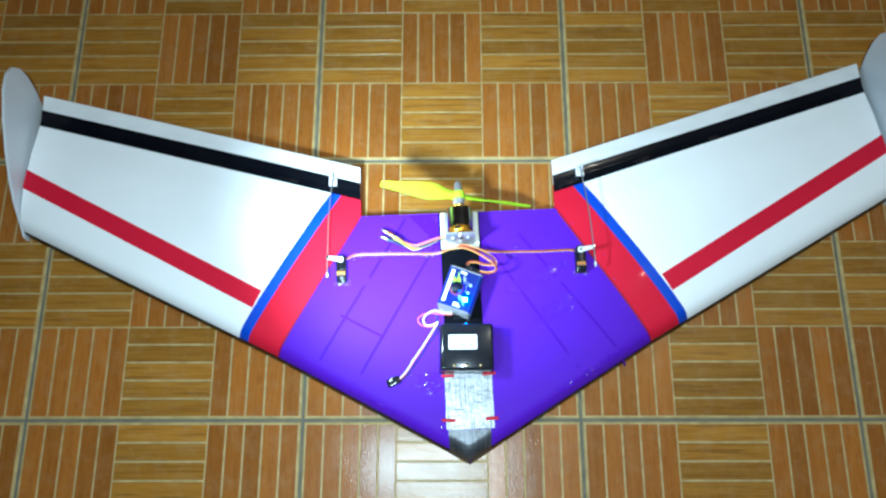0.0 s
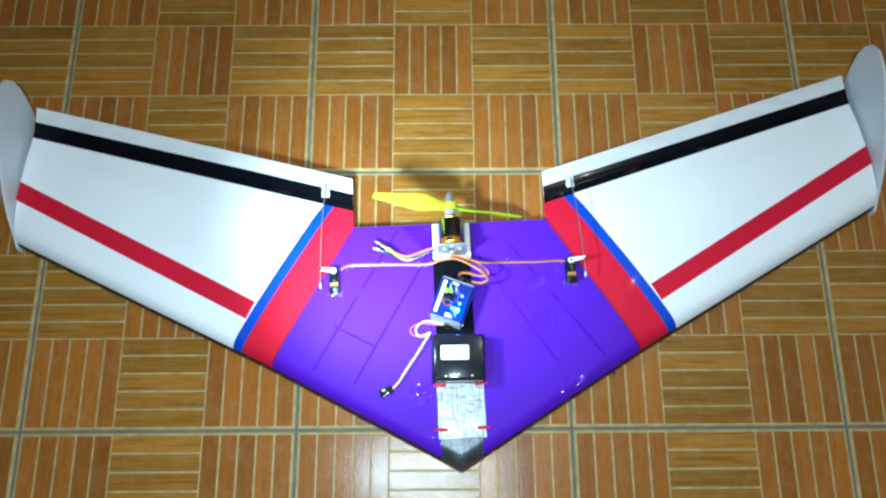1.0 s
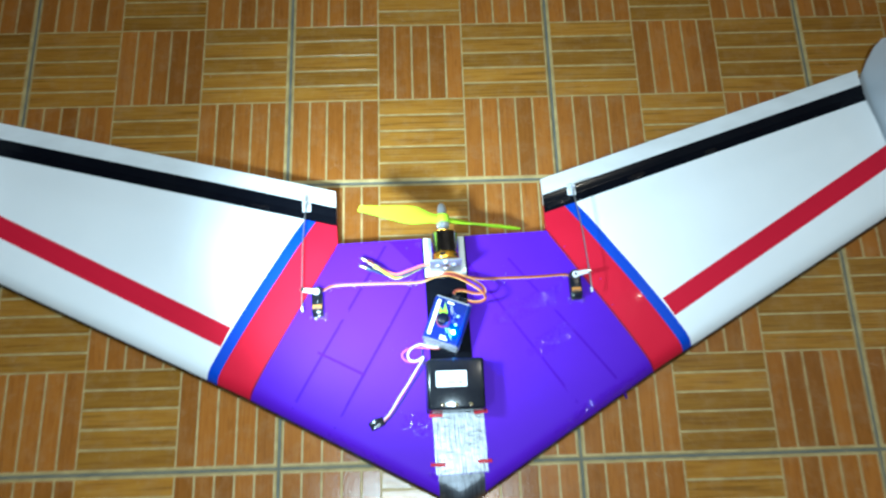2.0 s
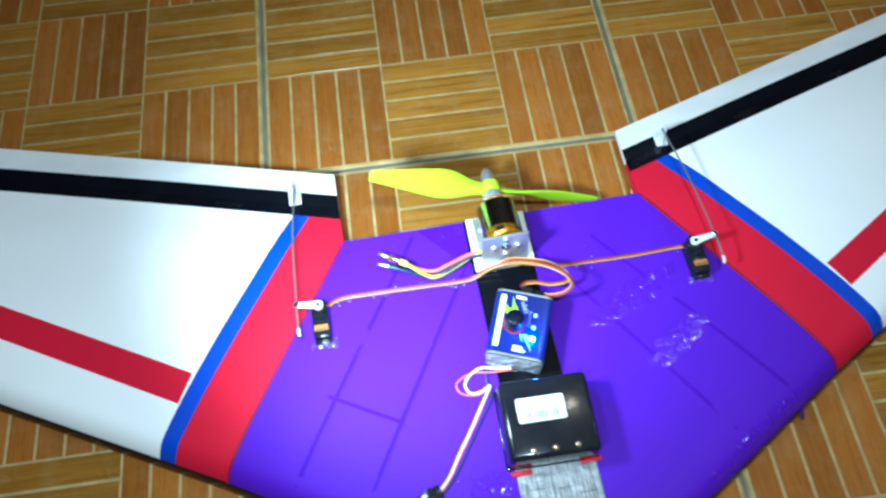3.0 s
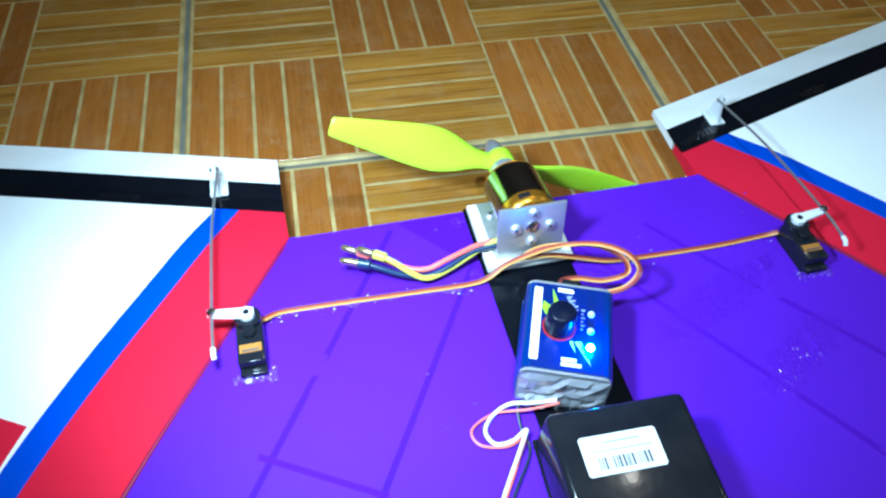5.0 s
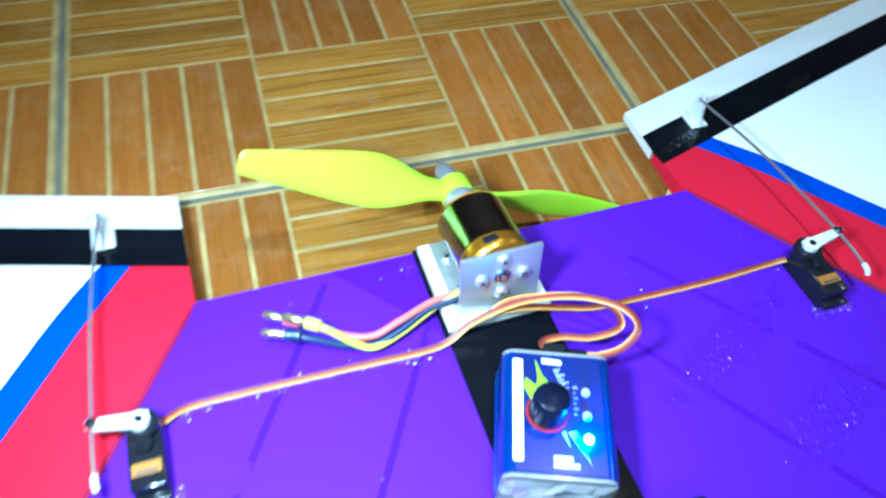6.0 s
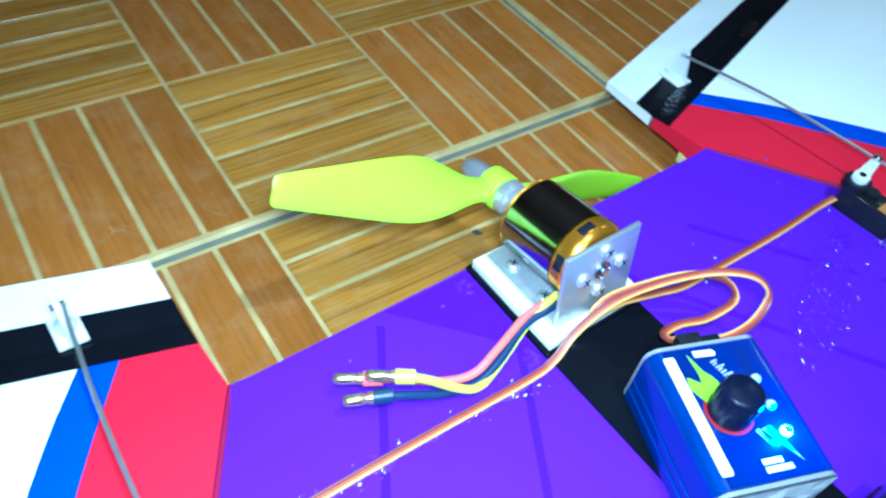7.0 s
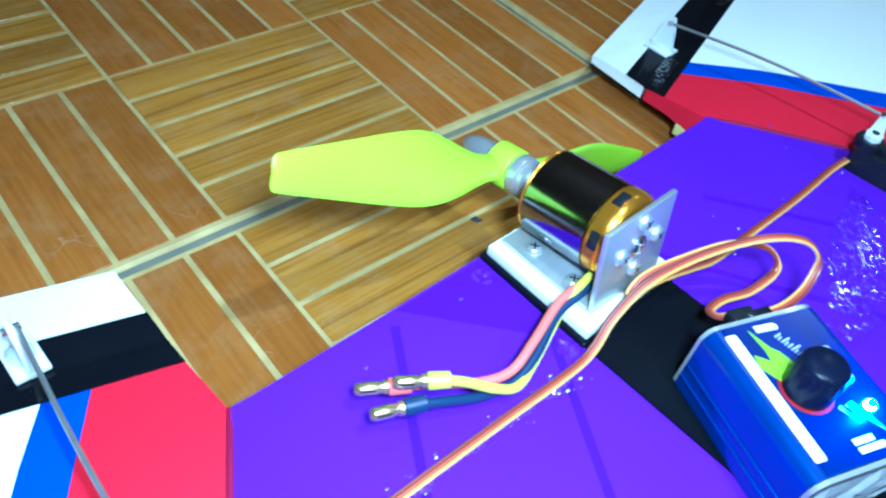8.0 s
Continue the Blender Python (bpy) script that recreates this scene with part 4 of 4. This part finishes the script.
left_lead = P((-125, 77, 31), (-117, 81.6, 26.6), (-99, 82.4, 25.6), (-62, 81.4, 25.6), (-32, 80, 26.4), (-22, 80.6, 28), (-13, 82.6, 33), (1, 82.4, 39), (12, 76, 49), (23, 67, 57), (33, 59, 57), (37, 53.5, 51), (32, 51.5, 44), (24, 52.6, 40.5), (17, 55.5, 39.6))
right_lead = P((125, 76, 31), (117, 77.6, 26.6), (92, 77.7, 25.6), (58, 78.8, 25.8), (38, 79.0, 27.5), (24, 80.6, 31), (9, 83, 34), (-3, 84.6, 33.6), (3, 85, 38), (13, 80, 44), (25, 73.5, 48), (35, 66.5, 46), (37, 61.5, 40), (27, 62.5, 36), (17, 65.8, 36), (9.5, 66, 36.6), (6.6, 63, 39), (7.4, 59.5, 42))
for line, way in ((left_lead, 1), (right_lead, -1)):
    for mt, off in (("w_brown", -0.95), ("w_red", 0.0), ("w_orange", 0.95)):
        part("servo_wire", tube(line, 0.00052, 7, 7, way * off * MM), M[mt], wing, mt[2:] + " strand of the servo lead")


def lead_at(line):
    """The lead's y over x, in mm, where it lies on the wing."""
    xs, ys = zip(*sorted((x / MM, y / MM) for x, y, z in line[1:5]))
    return lambda x: float(np.interp(x, xs, ys))


part("glue_strip", glue_strip(-121, -34, lead_at(left_lead), 2.7, 3, 130), M["glue"], wing, "clear hot glue smeared along the lead", smooth=False)
part("glue_strip", glue_strip(40, 121, lead_at(right_lead), 1.3, 8, 110), M["glue"], wing, "clear hot glue smeared along the lead", smooth=False)
rg = random.Random(5)
for k in range(64):
    gx = -122 + 94 * rg.random() ** 1.6 if k < 48 else rg.uniform(35, 124)
    gy = lead_at(left_lead if gx < 0 else right_lead)(gx) + rg.choice((-1, -1, 1)) * rg.uniform(1.8, 4.8)
    r = rg.uniform(0.2, 0.5)
    # every fourth bead has its white glint in the base colour
    part("glue_bead", bead(gx * MM, gy * MM, (top(gx, gy) + 0.1) * MM, r * 1.5 * MM, r * MM * 0.8, r * MM * 0.5, k), M["glue_pale" if k % 4 == 0 else "glue"], wing, "clear hot glue")
for k, (gx, gy) in enumerate(((-60, 38), (-44, 20), (-58, 12), (118, 96), (126, 108), (148, 64), (152, 46), (166, 42), (172, 12), (158, 70), (-38, 118), (34, 66), (60, 92), (-75, 116), (-59, -52), (-53, -48.6), (-46, -56), (-34, -62), (-30, -60), (-26, -58), (-84, -57), (36, -99), (-78, -60), (-8, 80), (8, 70), (-14, 60))):
    part("glue_bead", bead(gx * MM, gy * MM, (top(gx, gy) + 0.1) * MM, 0.0008, 0.0005, 0.0003, k), M["glue"], wing, "clear hot glue speck")

# motor wires with bullet plugs
m_pink = P((-4, 96, 36), (-14, 95.5, 35.5), (-24, 95, 35), (-39, 90.5, 34), (-49, 88.5, 32), (-58, 91, 32), (-68, 97, 33.4), (-75.5, 101.6, 34))
m_black = P((-4, 94.4, 35), (-15, 93.6, 34.6), (-26, 93, 33.4), (-40, 88, 31), (-50, 86.4, 29.5), (-60, 88.4, 30.5), (-70, 92, 33.5), (-76.5, 94.8, 35))
m_yellow = P((-4, 95.4, 37.4), (-12, 95.2, 37), (-22, 94, 33.6), (-40, 87.6, 29.6), (-50, 84.8, 30), (-57, 87, 33), (-64, 91.6, 37), (-69, 95, 38.4))
for line, mt in ((m_pink, "w_pink"), (m_black, "w_navy"), (m_yellow, "w_yellow")):
    wire = part("motor_wire", tube(line, 0.00135, 10, 7), M[mt], wing, mt[2:] + " motor wire ending in a bullet plug")
    a, b = Vector(line[-2]), Vector(line[-1])
    d = (b - a).normalized()
    d.z = 0
    m = Matrix.Translation(b) @ d.to_track_quat("Z", "X").to_matrix().to_4x4()
    part("plug_sleeve", lathe([(1.3 * MM, -2.4 * MM), (2.2 * MM, -1.9 * MM), (2.3 * MM, 3.5 * MM), (1.5 * MM, 4 * MM)], 16, m), M[mt], wire)
    part("bullet_plug", lathe([(1.0 * MM, 3 * MM), (1.9 * MM, 3.7 * MM), (1.9 * MM, 5.0 * MM), (1.45 * MM, 5.3 * MM), (1.45 * MM, 5.8 * MM), (1.75 * MM, 6.8 * MM), (1.75 * MM, 10.8 * MM), (1.45 * MM, 11.8 * MM), (1.0 * MM, 12.2 * MM), (0, 12.2 * MM)], 16, m), M["bullet"], wire, "gold bullet plug")
    for q in range(4):
        part("plug_slot", box(1.62 * MM, 0, 8.8 * MM, 0.36 * MM, 0.42 * MM, 3.8 * MM, 0.0001, m=m @ Matrix.Rotation(radians(90 * q + 30), 4, "Z")), M["plastic_b"], wire)

# ---- servo tester on the strip ----
TESTER = WING @ pose(-0.0025, 0.033, 0.0256, 0, 0, -22)
tester = thing("servo_tester", "blue metal servo tester box with black knob and lit lamp", "electronic device", TESTER)
W, D, H = 37 * MM, 42 * MM, 24.4 * MM
prof = []
for cx, cz, a0 in ((W / 2 - 4.2 * MM, H - 4.2 * MM, 0), (-W / 2 + 4.2 * MM, H - 4.2 * MM, 90), (-W / 2 + 1.6 * MM, 1.6 * MM, 180), (W / 2 - 1.6 * MM, 1.6 * MM, 270)):
    r = 4.2 * MM if a0 < 180 else 1.6 * MM
    prof += [(cx + r * math.cos(radians(a0 + 15 * k)), cz + r * math.sin(radians(a0 + 15 * k))) for k in range(7)]
stand = Matrix(((1, 0, 0, 0), (0, 0, 1, 0), (0, 1, 0, 0), (0, 0, 0, 1)))
case = part("case", plate(prof, -D / 2, D / 2, 0, stand), M["case"], tester, "blue anodised metal case")
for k in range(2):
    for s in (-1, 1):
        part("rib", box(s * (W / 2 + 0.1 * MM), 0, (6 + 4.5 * k) * MM, 0.8 * MM, D - 0.4 * MM, 1.1 * MM, 0.0003), M["case"], case)
inner = [(x * 0.985, 0.15 * MM + z * 0.985) for x, z in prof]
part("end_cap", plate(inner, -D / 2 - 1.3 * MM, -D / 2 - 0.1 * MM, 0, stand), M["cap"], tester, "grey end cap under clear tape")
part("end_cap", plate(inner, D / 2 + 0.1 * MM, D / 2 + 1.3 * MM, 0, stand), M["cap"], tester, "grey end cap under clear tape")


def crumpled(x0, x1, z0, z1, y, deep, nx, nz, seed):
    """A crumpled sheet of clear tape over an end of the case, with its folds."""
    bm = bmesh.new()
    rg = random.Random(seed)
    front, rear = [], []
    for i in range(nx + 1):
        col = []
        for j in range(nz + 1):
            edge = i in (0, nx) or j == nz
            x = x0 + (x1 - x0) * i / nx + (0 if edge else rg.uniform(-0.7, 0.7))
            z = z0 + (z1 - z0) * j / nz + (rg.uniform(-0.9, 0.9) if j == 0 else 0 if edge else rg.uniform(-0.5, 0.5))
            col.append(bm.verts.new((x * MM, (y - (0.1 if edge else rg.uniform(0.1, deep))) * MM, z * MM)))
        front.append(col)
        rear.append([bm.verts.new((v.co.x, v.co.y + 0.0001, v.co.z)) for v in col])
    for i in range(nx):
        for j in range(nz):
            for g in (front, rear):
                bm.faces.new((g[i][j], g[i + 1][j], g[i + 1][j + 1]))
                bm.faces.new((g[i][j], g[i + 1][j + 1], g[i][j + 1]))
    return bm


part("end_tape", crumpled(-17.5, 17.5, 1.0, 22.5, -D / 2 / MM - 1.6, 1.5, 11, 7, 4), M["clear_tape"], tester, "crumpled clear tape over the end", smooth=False)
part("tape_flap", crumpled(-15, -3, -0.2, 9, -D / 2 / MM - 3.0, 2.6, 5, 4, 9), M["clear_tape"], tester, "loose flap of clear tape", smooth=False)
part("face", box(0, 0, H + 0.15 * MM, W - 8.6 * MM, D - 1.0 * MM, 0.4 * MM), M["panel"], tester, "dark blue printed face")
HT = H + 0.35 * MM


def ink(name, outline, mat, label=""):
    part(name, plate([(x * MM, y * MM) for x, y in outline], HT, HT + 0.0002), M[mat], tester, label, smooth=False)


ink("stripe", ((-14.9, -17.5), (-12.1, -17.5), (-11.8, -16.8), (-11.8, 17.6), (-12.1, 18.3), (-14.9, 18.3), (-15.2, 17.6), (-15.2, -16.8)), "ink_w", "white printed bar")
ink("arrow", ((-7.6, 18.4), (-5.2, 12.4), (-3.6, 10.8), (-1.6, 6.4), (-8.2, 2.0), (-11.6, 8.0), (-10.9, 11.4), (-7.4, 8.7), (-6.9, 11.9)), "ink_g", "lime-green printed arrow")
for k in range(9):
    # an unreadable slanted word
    lx, ly = -1.6 + 0.36 * k, 14.6 - 0.92 * k
    tall = (2.2, 1.4, 3.0, 1.6, 2.0, 3.2, 1.5, 2.6, 1.6)[k]
    ink("print_bar", ((lx, ly), (lx + tall, ly + 0.5), (lx + tall, ly + 1.05), (lx, ly + 0.55)), "ink_s")
ink("print_bar", ((-5.4, 17.2), (1.0, 16.9), (1.4, 18.0), (0.6, 18.9), (-5.4, 19.2)), "ink_w", "white printed block")
ink("print_bar", ((-2.5, -16.6), (3.5, -16.6), (3.5, -15.0), (-2.5, -15.0)), "ink_w")
ink("print_bar", ((-2.5, -18.8), (5.5, -18.8), (5.5, -17.2), (-2.5, -17.2)), "ink_w")
ink("pointer", ((2.4, -7.0), (5.2, -6.4), (9.4, -17.4)), "ink_s", "pale printed wedge")
ink("pointer", ((0.4, -7.2), (1.6, -6.6), (3.0, -12.2)), "ink_g")
for k in range(6):
    ink("print_bar", ((4.6, -0.8 + 1.9 * k), (5.6 + 0.6 * (k % 2), -0.8 + 1.9 * k), (5.6 + 0.6 * (k % 2), -0.1 + 1.9 * k), (4.6, -0.1 + 1.9 * k)), "ink_s")
ring_m = Matrix.Translation((-4.1 * MM, -0.6 * MM, HT))
part("dial_ring", lathe([(6.8 * MM, 0), (6.96 * MM, 0), (6.96 * MM, 0.1 * MM), (6.8 * MM, 0.1 * MM)], 40, ring_m), M["ink_r"], tester, "thin red ring round the knob")
knob = part("knob", lathe([(6.1 * MM, 0.4 * MM), (6.2 * MM, 1.0 * MM), (5.7 * MM, 10.2 * MM), (5.2 * MM, 11.0 * MM), (4.5 * MM, 11.4 * MM), (0, 11.5 * MM)], 36, ring_m), M["knob"], tester, "black plastic knob")
for k in range(18):
    a = 2 * math.pi * k / 18
    part("knob_rib", box(0, 0, 0, 0.35 * MM, 0.8 * MM, 8.4 * MM, 0.0002, m=ring_m @ Matrix.Translation((5.88 * MM * math.cos(a), 5.88 * MM * math.sin(a), 5.4 * MM)) @ Matrix.Rotation(a, 4, "Z")), M["knob"], knob)
for k, ly in enumerate((-8.9, -0.9, 7.4)):
    part("lamp", lathe([(1.5 * MM, 0), (1.5 * MM, 0.7 * MM), (1.1 * MM, 1.4 * MM), (0.5 * MM, 1.7 * MM), (0, 1.75 * MM)], 18, Matrix.Translation((8.8 * MM, ly * MM, HT))), M["led" if k == 0 else "led_dim"], tester, "glowing blue lamp" if k == 0 else "dim pale lamp")
led_data = bpy.data.lights.new("tester_lamp", "POINT")
led_data.energy, led_data.shadow_soft_size, led_data.color = 0.12, 0.0012, (0.01, 0.12, 1.0)
led_light = new("tester_lamp", led_data)
led_light.matrix_world = TESTER @ Matrix.Translation((8.8 * MM, -8.9 * MM, HT + 4.0 * MM))
for k, cx in enumerate((0.5, 8.5)):
    part("lead_plug", box(cx * MM, D / 2 + 4.4 * MM, (17.0 - 3.0 * k) * MM, 7.6 * MM, 7.4 * MM, 4.4 * MM, 0.0005), M["plastic_b"], tester, "black servo plug")

# lead from the tester to a loose plug
lead = thing("test_lead", "white, red and black test lead ending in a black plug", "cable", WING)
t_line = P((-13, 10.5, 34), (-22, 12.5, 31.5), (-31, 15.5, 28.5), (-39, 12.5, 26.2), (-43.5, 6.5, 26), (-41, 0.5, 26.2), (-34, 0.0, 28), (-28, 2.5, 30), (-31, -2.5, 29.5), (-38.5, -13, 27.5), (-46, -24, 26), (-55, -36, 25.8), (-63, -48, 25.8), (-70, -55, 26))
t_red = P((-12, 9.5, 33), (-24, 11, 29.5), (-38, 13.4, 26.2), (-48.5, 8.4, 25.7), (-47, 1.4, 25.7), (-37, -1.6, 26), (-29, 0.4, 27.5), (-33, -6.5, 27.2), (-39.6, -16.5, 26.2), (-47.5, -27.5, 25.5), (-56, -39.5, 25.4), (-64, -50.5, 25.5), (-70, -56.5, 25.8))
t_black = P((-16, 11.6, 33), (-24, 15.5, 31), (-28, 13, 28.5), (-29, 5, 26.5), (-28, -3, 26.2), (-30.5, -9, 26), (-37, -17.5, 25.6), (-44.5, -28, 25.3), (-53, -40, 25.3), (-61.5, -51, 25.5), (-69, -57.8, 25.8))
part("wire", tube(t_line, 0.00085, 8, 7), M["w_white"], lead, "white wire")
part("wire", tube(t_red, 0.0006, 8, 7), M["w_pink"], lead, "red wire")
part("wire", tube(t_black, 0.0006, 8, 7), M["w_black"], lead, "black wire")
part("plug", box(0, 0, 0, 14.5 * MM, 8.2 * MM, 3.2 * MM, 0.0005, m=Matrix.Translation((-77 * MM, -58.5 * MM, (top(-77, -58) + 1.7) * MM)) @ Matrix.Rotation(radians(22), 4, "Z")), M["plastic_b"], lead, "black plug")
part("plug_key", box(0, 0, 0, 5 * MM, 1.2 * MM, 2.2 * MM, 0.0003, m=Matrix.Translation((-79 * MM, -54.4 * MM, (top(-79, -54) + 1.5) * MM)) @ Matrix.Rotation(radians(22), 4, "Z")), M["plastic_b"], lead)

# ---- battery holder ----
BATT = WING @ pose(0.0005, -0.0275, 0.0243, 0, 0, -2.0)
batt = thing("battery_holder", "glossy black plastic battery holder with a white barcode label", "battery holder", BATT)
bmb = box(0.8 * MM, -0.4 * MM, 14.2 * MM, 57.5 * MM, 50.0 * MM, 28.4 * MM)
for v in bmb.verts:
    if v.co.z > 0.02:
        v.co.x *= 0.955
        v.co.y *= 0.97
bmesh.ops.bevel(bmb, geom=bmb.edges[:], offset=0.0032, segments=4, profile=0.5, affect="EDGES")
part("holder_case", bmb, M["plastic_b"], batt, "glossy black case")
part("holder_rim", box(0.8 * MM, -0.4 * MM, 4.0 * MM, 58.0 * MM, 50.5 * MM, 2.0 * MM, 0.0008), M["plastic_b"], batt)
BT = 28.45 * MM
part("label", plate([(-18 * MM, -2.6 * MM), (-17.2 * MM, -3.4 * MM), (10.6 * MM, -3.4 * MM), (11.4 * MM, -2.6 * MM), (11.4 * MM, 10.8 * MM), (10.6 * MM, 11.6 * MM), (-17.2 * MM, 11.6 * MM), (-18 * MM, 10.8 * MM)], BT, BT + 0.0003), M["ink_w"], batt, "white paper label", smooth=False)
rg = random.Random(3)
part("print_bar", box(-2.4 * MM, 8.6 * MM, BT + 0.00035, 14 * MM, 0.7 * MM, 0.0002), M["ink_l"], batt)
part("print_bar", box(-2.8 * MM, 5.4 * MM, BT + 0.00035, 22 * MM, 0.5 * MM, 0.0002), M["ink_l"], batt)
bx = -13.0
while bx < 6.4:
    bw = rg.choice((0.3, 0.45, 0.6, 0.9))
    part("barcode_bar", box((bx + bw / 2) * MM, 0.8 * MM, BT + 0.00035, bw * MM, 4.6 * MM, 0.0002), M["ink_m" if bw > 0.4 else "ink_l"], batt)
    bx += bw + rg.choice((0.35, 0.5, 0.65))
# three torch reflections on the case, modelled as small brass domes
for rx in (-12.4, 0.9, 14.6):
    part("rivet", lathe([(2.0 * MM, 0), (1.9 * MM, 0.7 * MM), (1.2 * MM, 1.4 * MM), (0, 1.7 * MM)], 16, Matrix.Translation((rx * MM, -20.0 * MM, BT - 0.0002))), M["bullet"], batt, "small brass dome standing for a torch reflection")

# ---- a chip lying on the floor ----
chip = part("floor_chip", plate([(-2.2 * MM, -0.8 * MM), (0.4 * MM, -1.5 * MM), (2.4 * MM, 0.2 * MM), (0.6 * MM, 0.4 * MM), (-0.6 * MM, 1.5 * MM)], 0, 0.0006), M["chip"])
chip.matrix_world = pose(0.177, -0.0455, 0.0002, 0, 0, -50)
tagged(chip, "tiny dark chip of plastic lying on the tile", "debris")

# ---- floor tiles: slab, strips ----
G, EDGE, GAP = 1.5 * MM, 2.3 * MM, 2.25 * MM
BLOCK = (TILE - 2 * (G + EDGE)) / 3
LONG = BLOCK - GAP * 0.8
WIDE = (BLOCK - GAP * 0.8 - 4 * GAP) / 5


def strip_corners(i, j, k):
    """The plan rectangle of strip k in block (i, j) of a tile, and whether it runs along y."""
    x0 = G + EDGE + i * BLOCK + GAP * 0.4
    y0 = G + EDGE + j * BLOCK + GAP * 0.4
    o = k * (WIDE + GAP)
    return ((x0 + o, y0, WIDE, LONG), True) if (i + j) % 2 == 0 else ((x0, y0 + o, LONG, WIDE), False)


STRIPS = [strip_corners(i, j, k) for i in range(3) for j in range(3) for k in range(5)]


def mesh_of(name, verts, faces, mat, uvs=None):
    me = bpy.data.meshes.new(name)
    me.from_pydata(verts, [], faces)
    if uvs:
        lay = me.uv_layers.new(name="grain")
        for lp in me.loops:
            lay.data[lp.index].uv = uvs[lp.vertex_index]
    me.materials.append(mat)
    return me


def slab(x, y, w, d, z0, z1, c):
    v = [(x, y, z0), (x + w, y, z0), (x + w, y + d, z0), (x, y + d, z0), (x, y, z1 - c), (x + w, y, z1 - c), (x + w, y + d, z1 - c), (x, y + d, z1 - c),
         (x + c, y + c, z1), (x + w - c, y + c, z1), (x + w - c, y + d - c, z1), (x + c, y + d - c, z1)]
    f = [(0, 1, 5, 4), (1, 2, 6, 5), (2, 3, 7, 6), (3, 0, 4, 7), (4, 5, 9, 8), (5, 6, 10, 9), (6, 7, 11, 10), (7, 4, 8, 11), (8, 9, 10, 11)]
    return v, f


v, f = slab(G, G, TILE - 2 * G, TILE - 2 * G, -0.006, -0.0005, 0.0012)
tile_mesh = mesh_of("tile", v, f, M["tile"])
v, f = slab(0, 0, WIDE, LONG, -0.0016, 0.0, 0.0002)
mesh_v = mesh_of("strip", v, f, M["strip_v"], [(p[1], p[0]) for p in v])
v, f = slab(0, 0, LONG, WIDE, -0.0016, 0.0, 0.0002)
mesh_h = mesh_of("strip", v, f, M["strip_h"], [(p[0], p[1]) for p in v])
NEAR = {(0, 0), (-1, 0), (1, 0), (0, -1), (0, -2), (1, -2)}
rest_v, rest_h = ([], [], []), ([], [], [])
for ti in range(NX0, NX1):
    for tj in range(NY0, NY1):
        tile = new("tile", tile_mesh)
        tile.parent = floor
        tile.location = (ti * TILE, tj * TILE, 0)
        for (sx, sy, sw, sd), upright in STRIPS:
            if (ti, tj) in NEAR:
                st = new("strip", mesh_v if upright else mesh_h)
                st.parent = tile
                st.location = (sx, sy, 0)
            else:
                v, f = slab(ti * TILE + sx, tj * TILE + sy, sw, sd, -0.0016, 0.0, 0.0002)
                V, F, U = rest_v if upright else rest_h
                n = len(V)
                V += v
                F += [tuple(n + q for q in face) for face in f]
                U += [(p[1], p[0]) if upright else (p[0], p[1]) for p in v]
for nm, (V, F, U), mt in (("strips_upright", rest_v, "strips_v"), ("strips_across", rest_h, "strips_h")):
    ob = new("wood_strips", mesh_of(nm, V, F, M[mt], U))
    ob.parent = floor
    tagged(ob, "brown wood-printed strips of the tiles", kind="stuff")
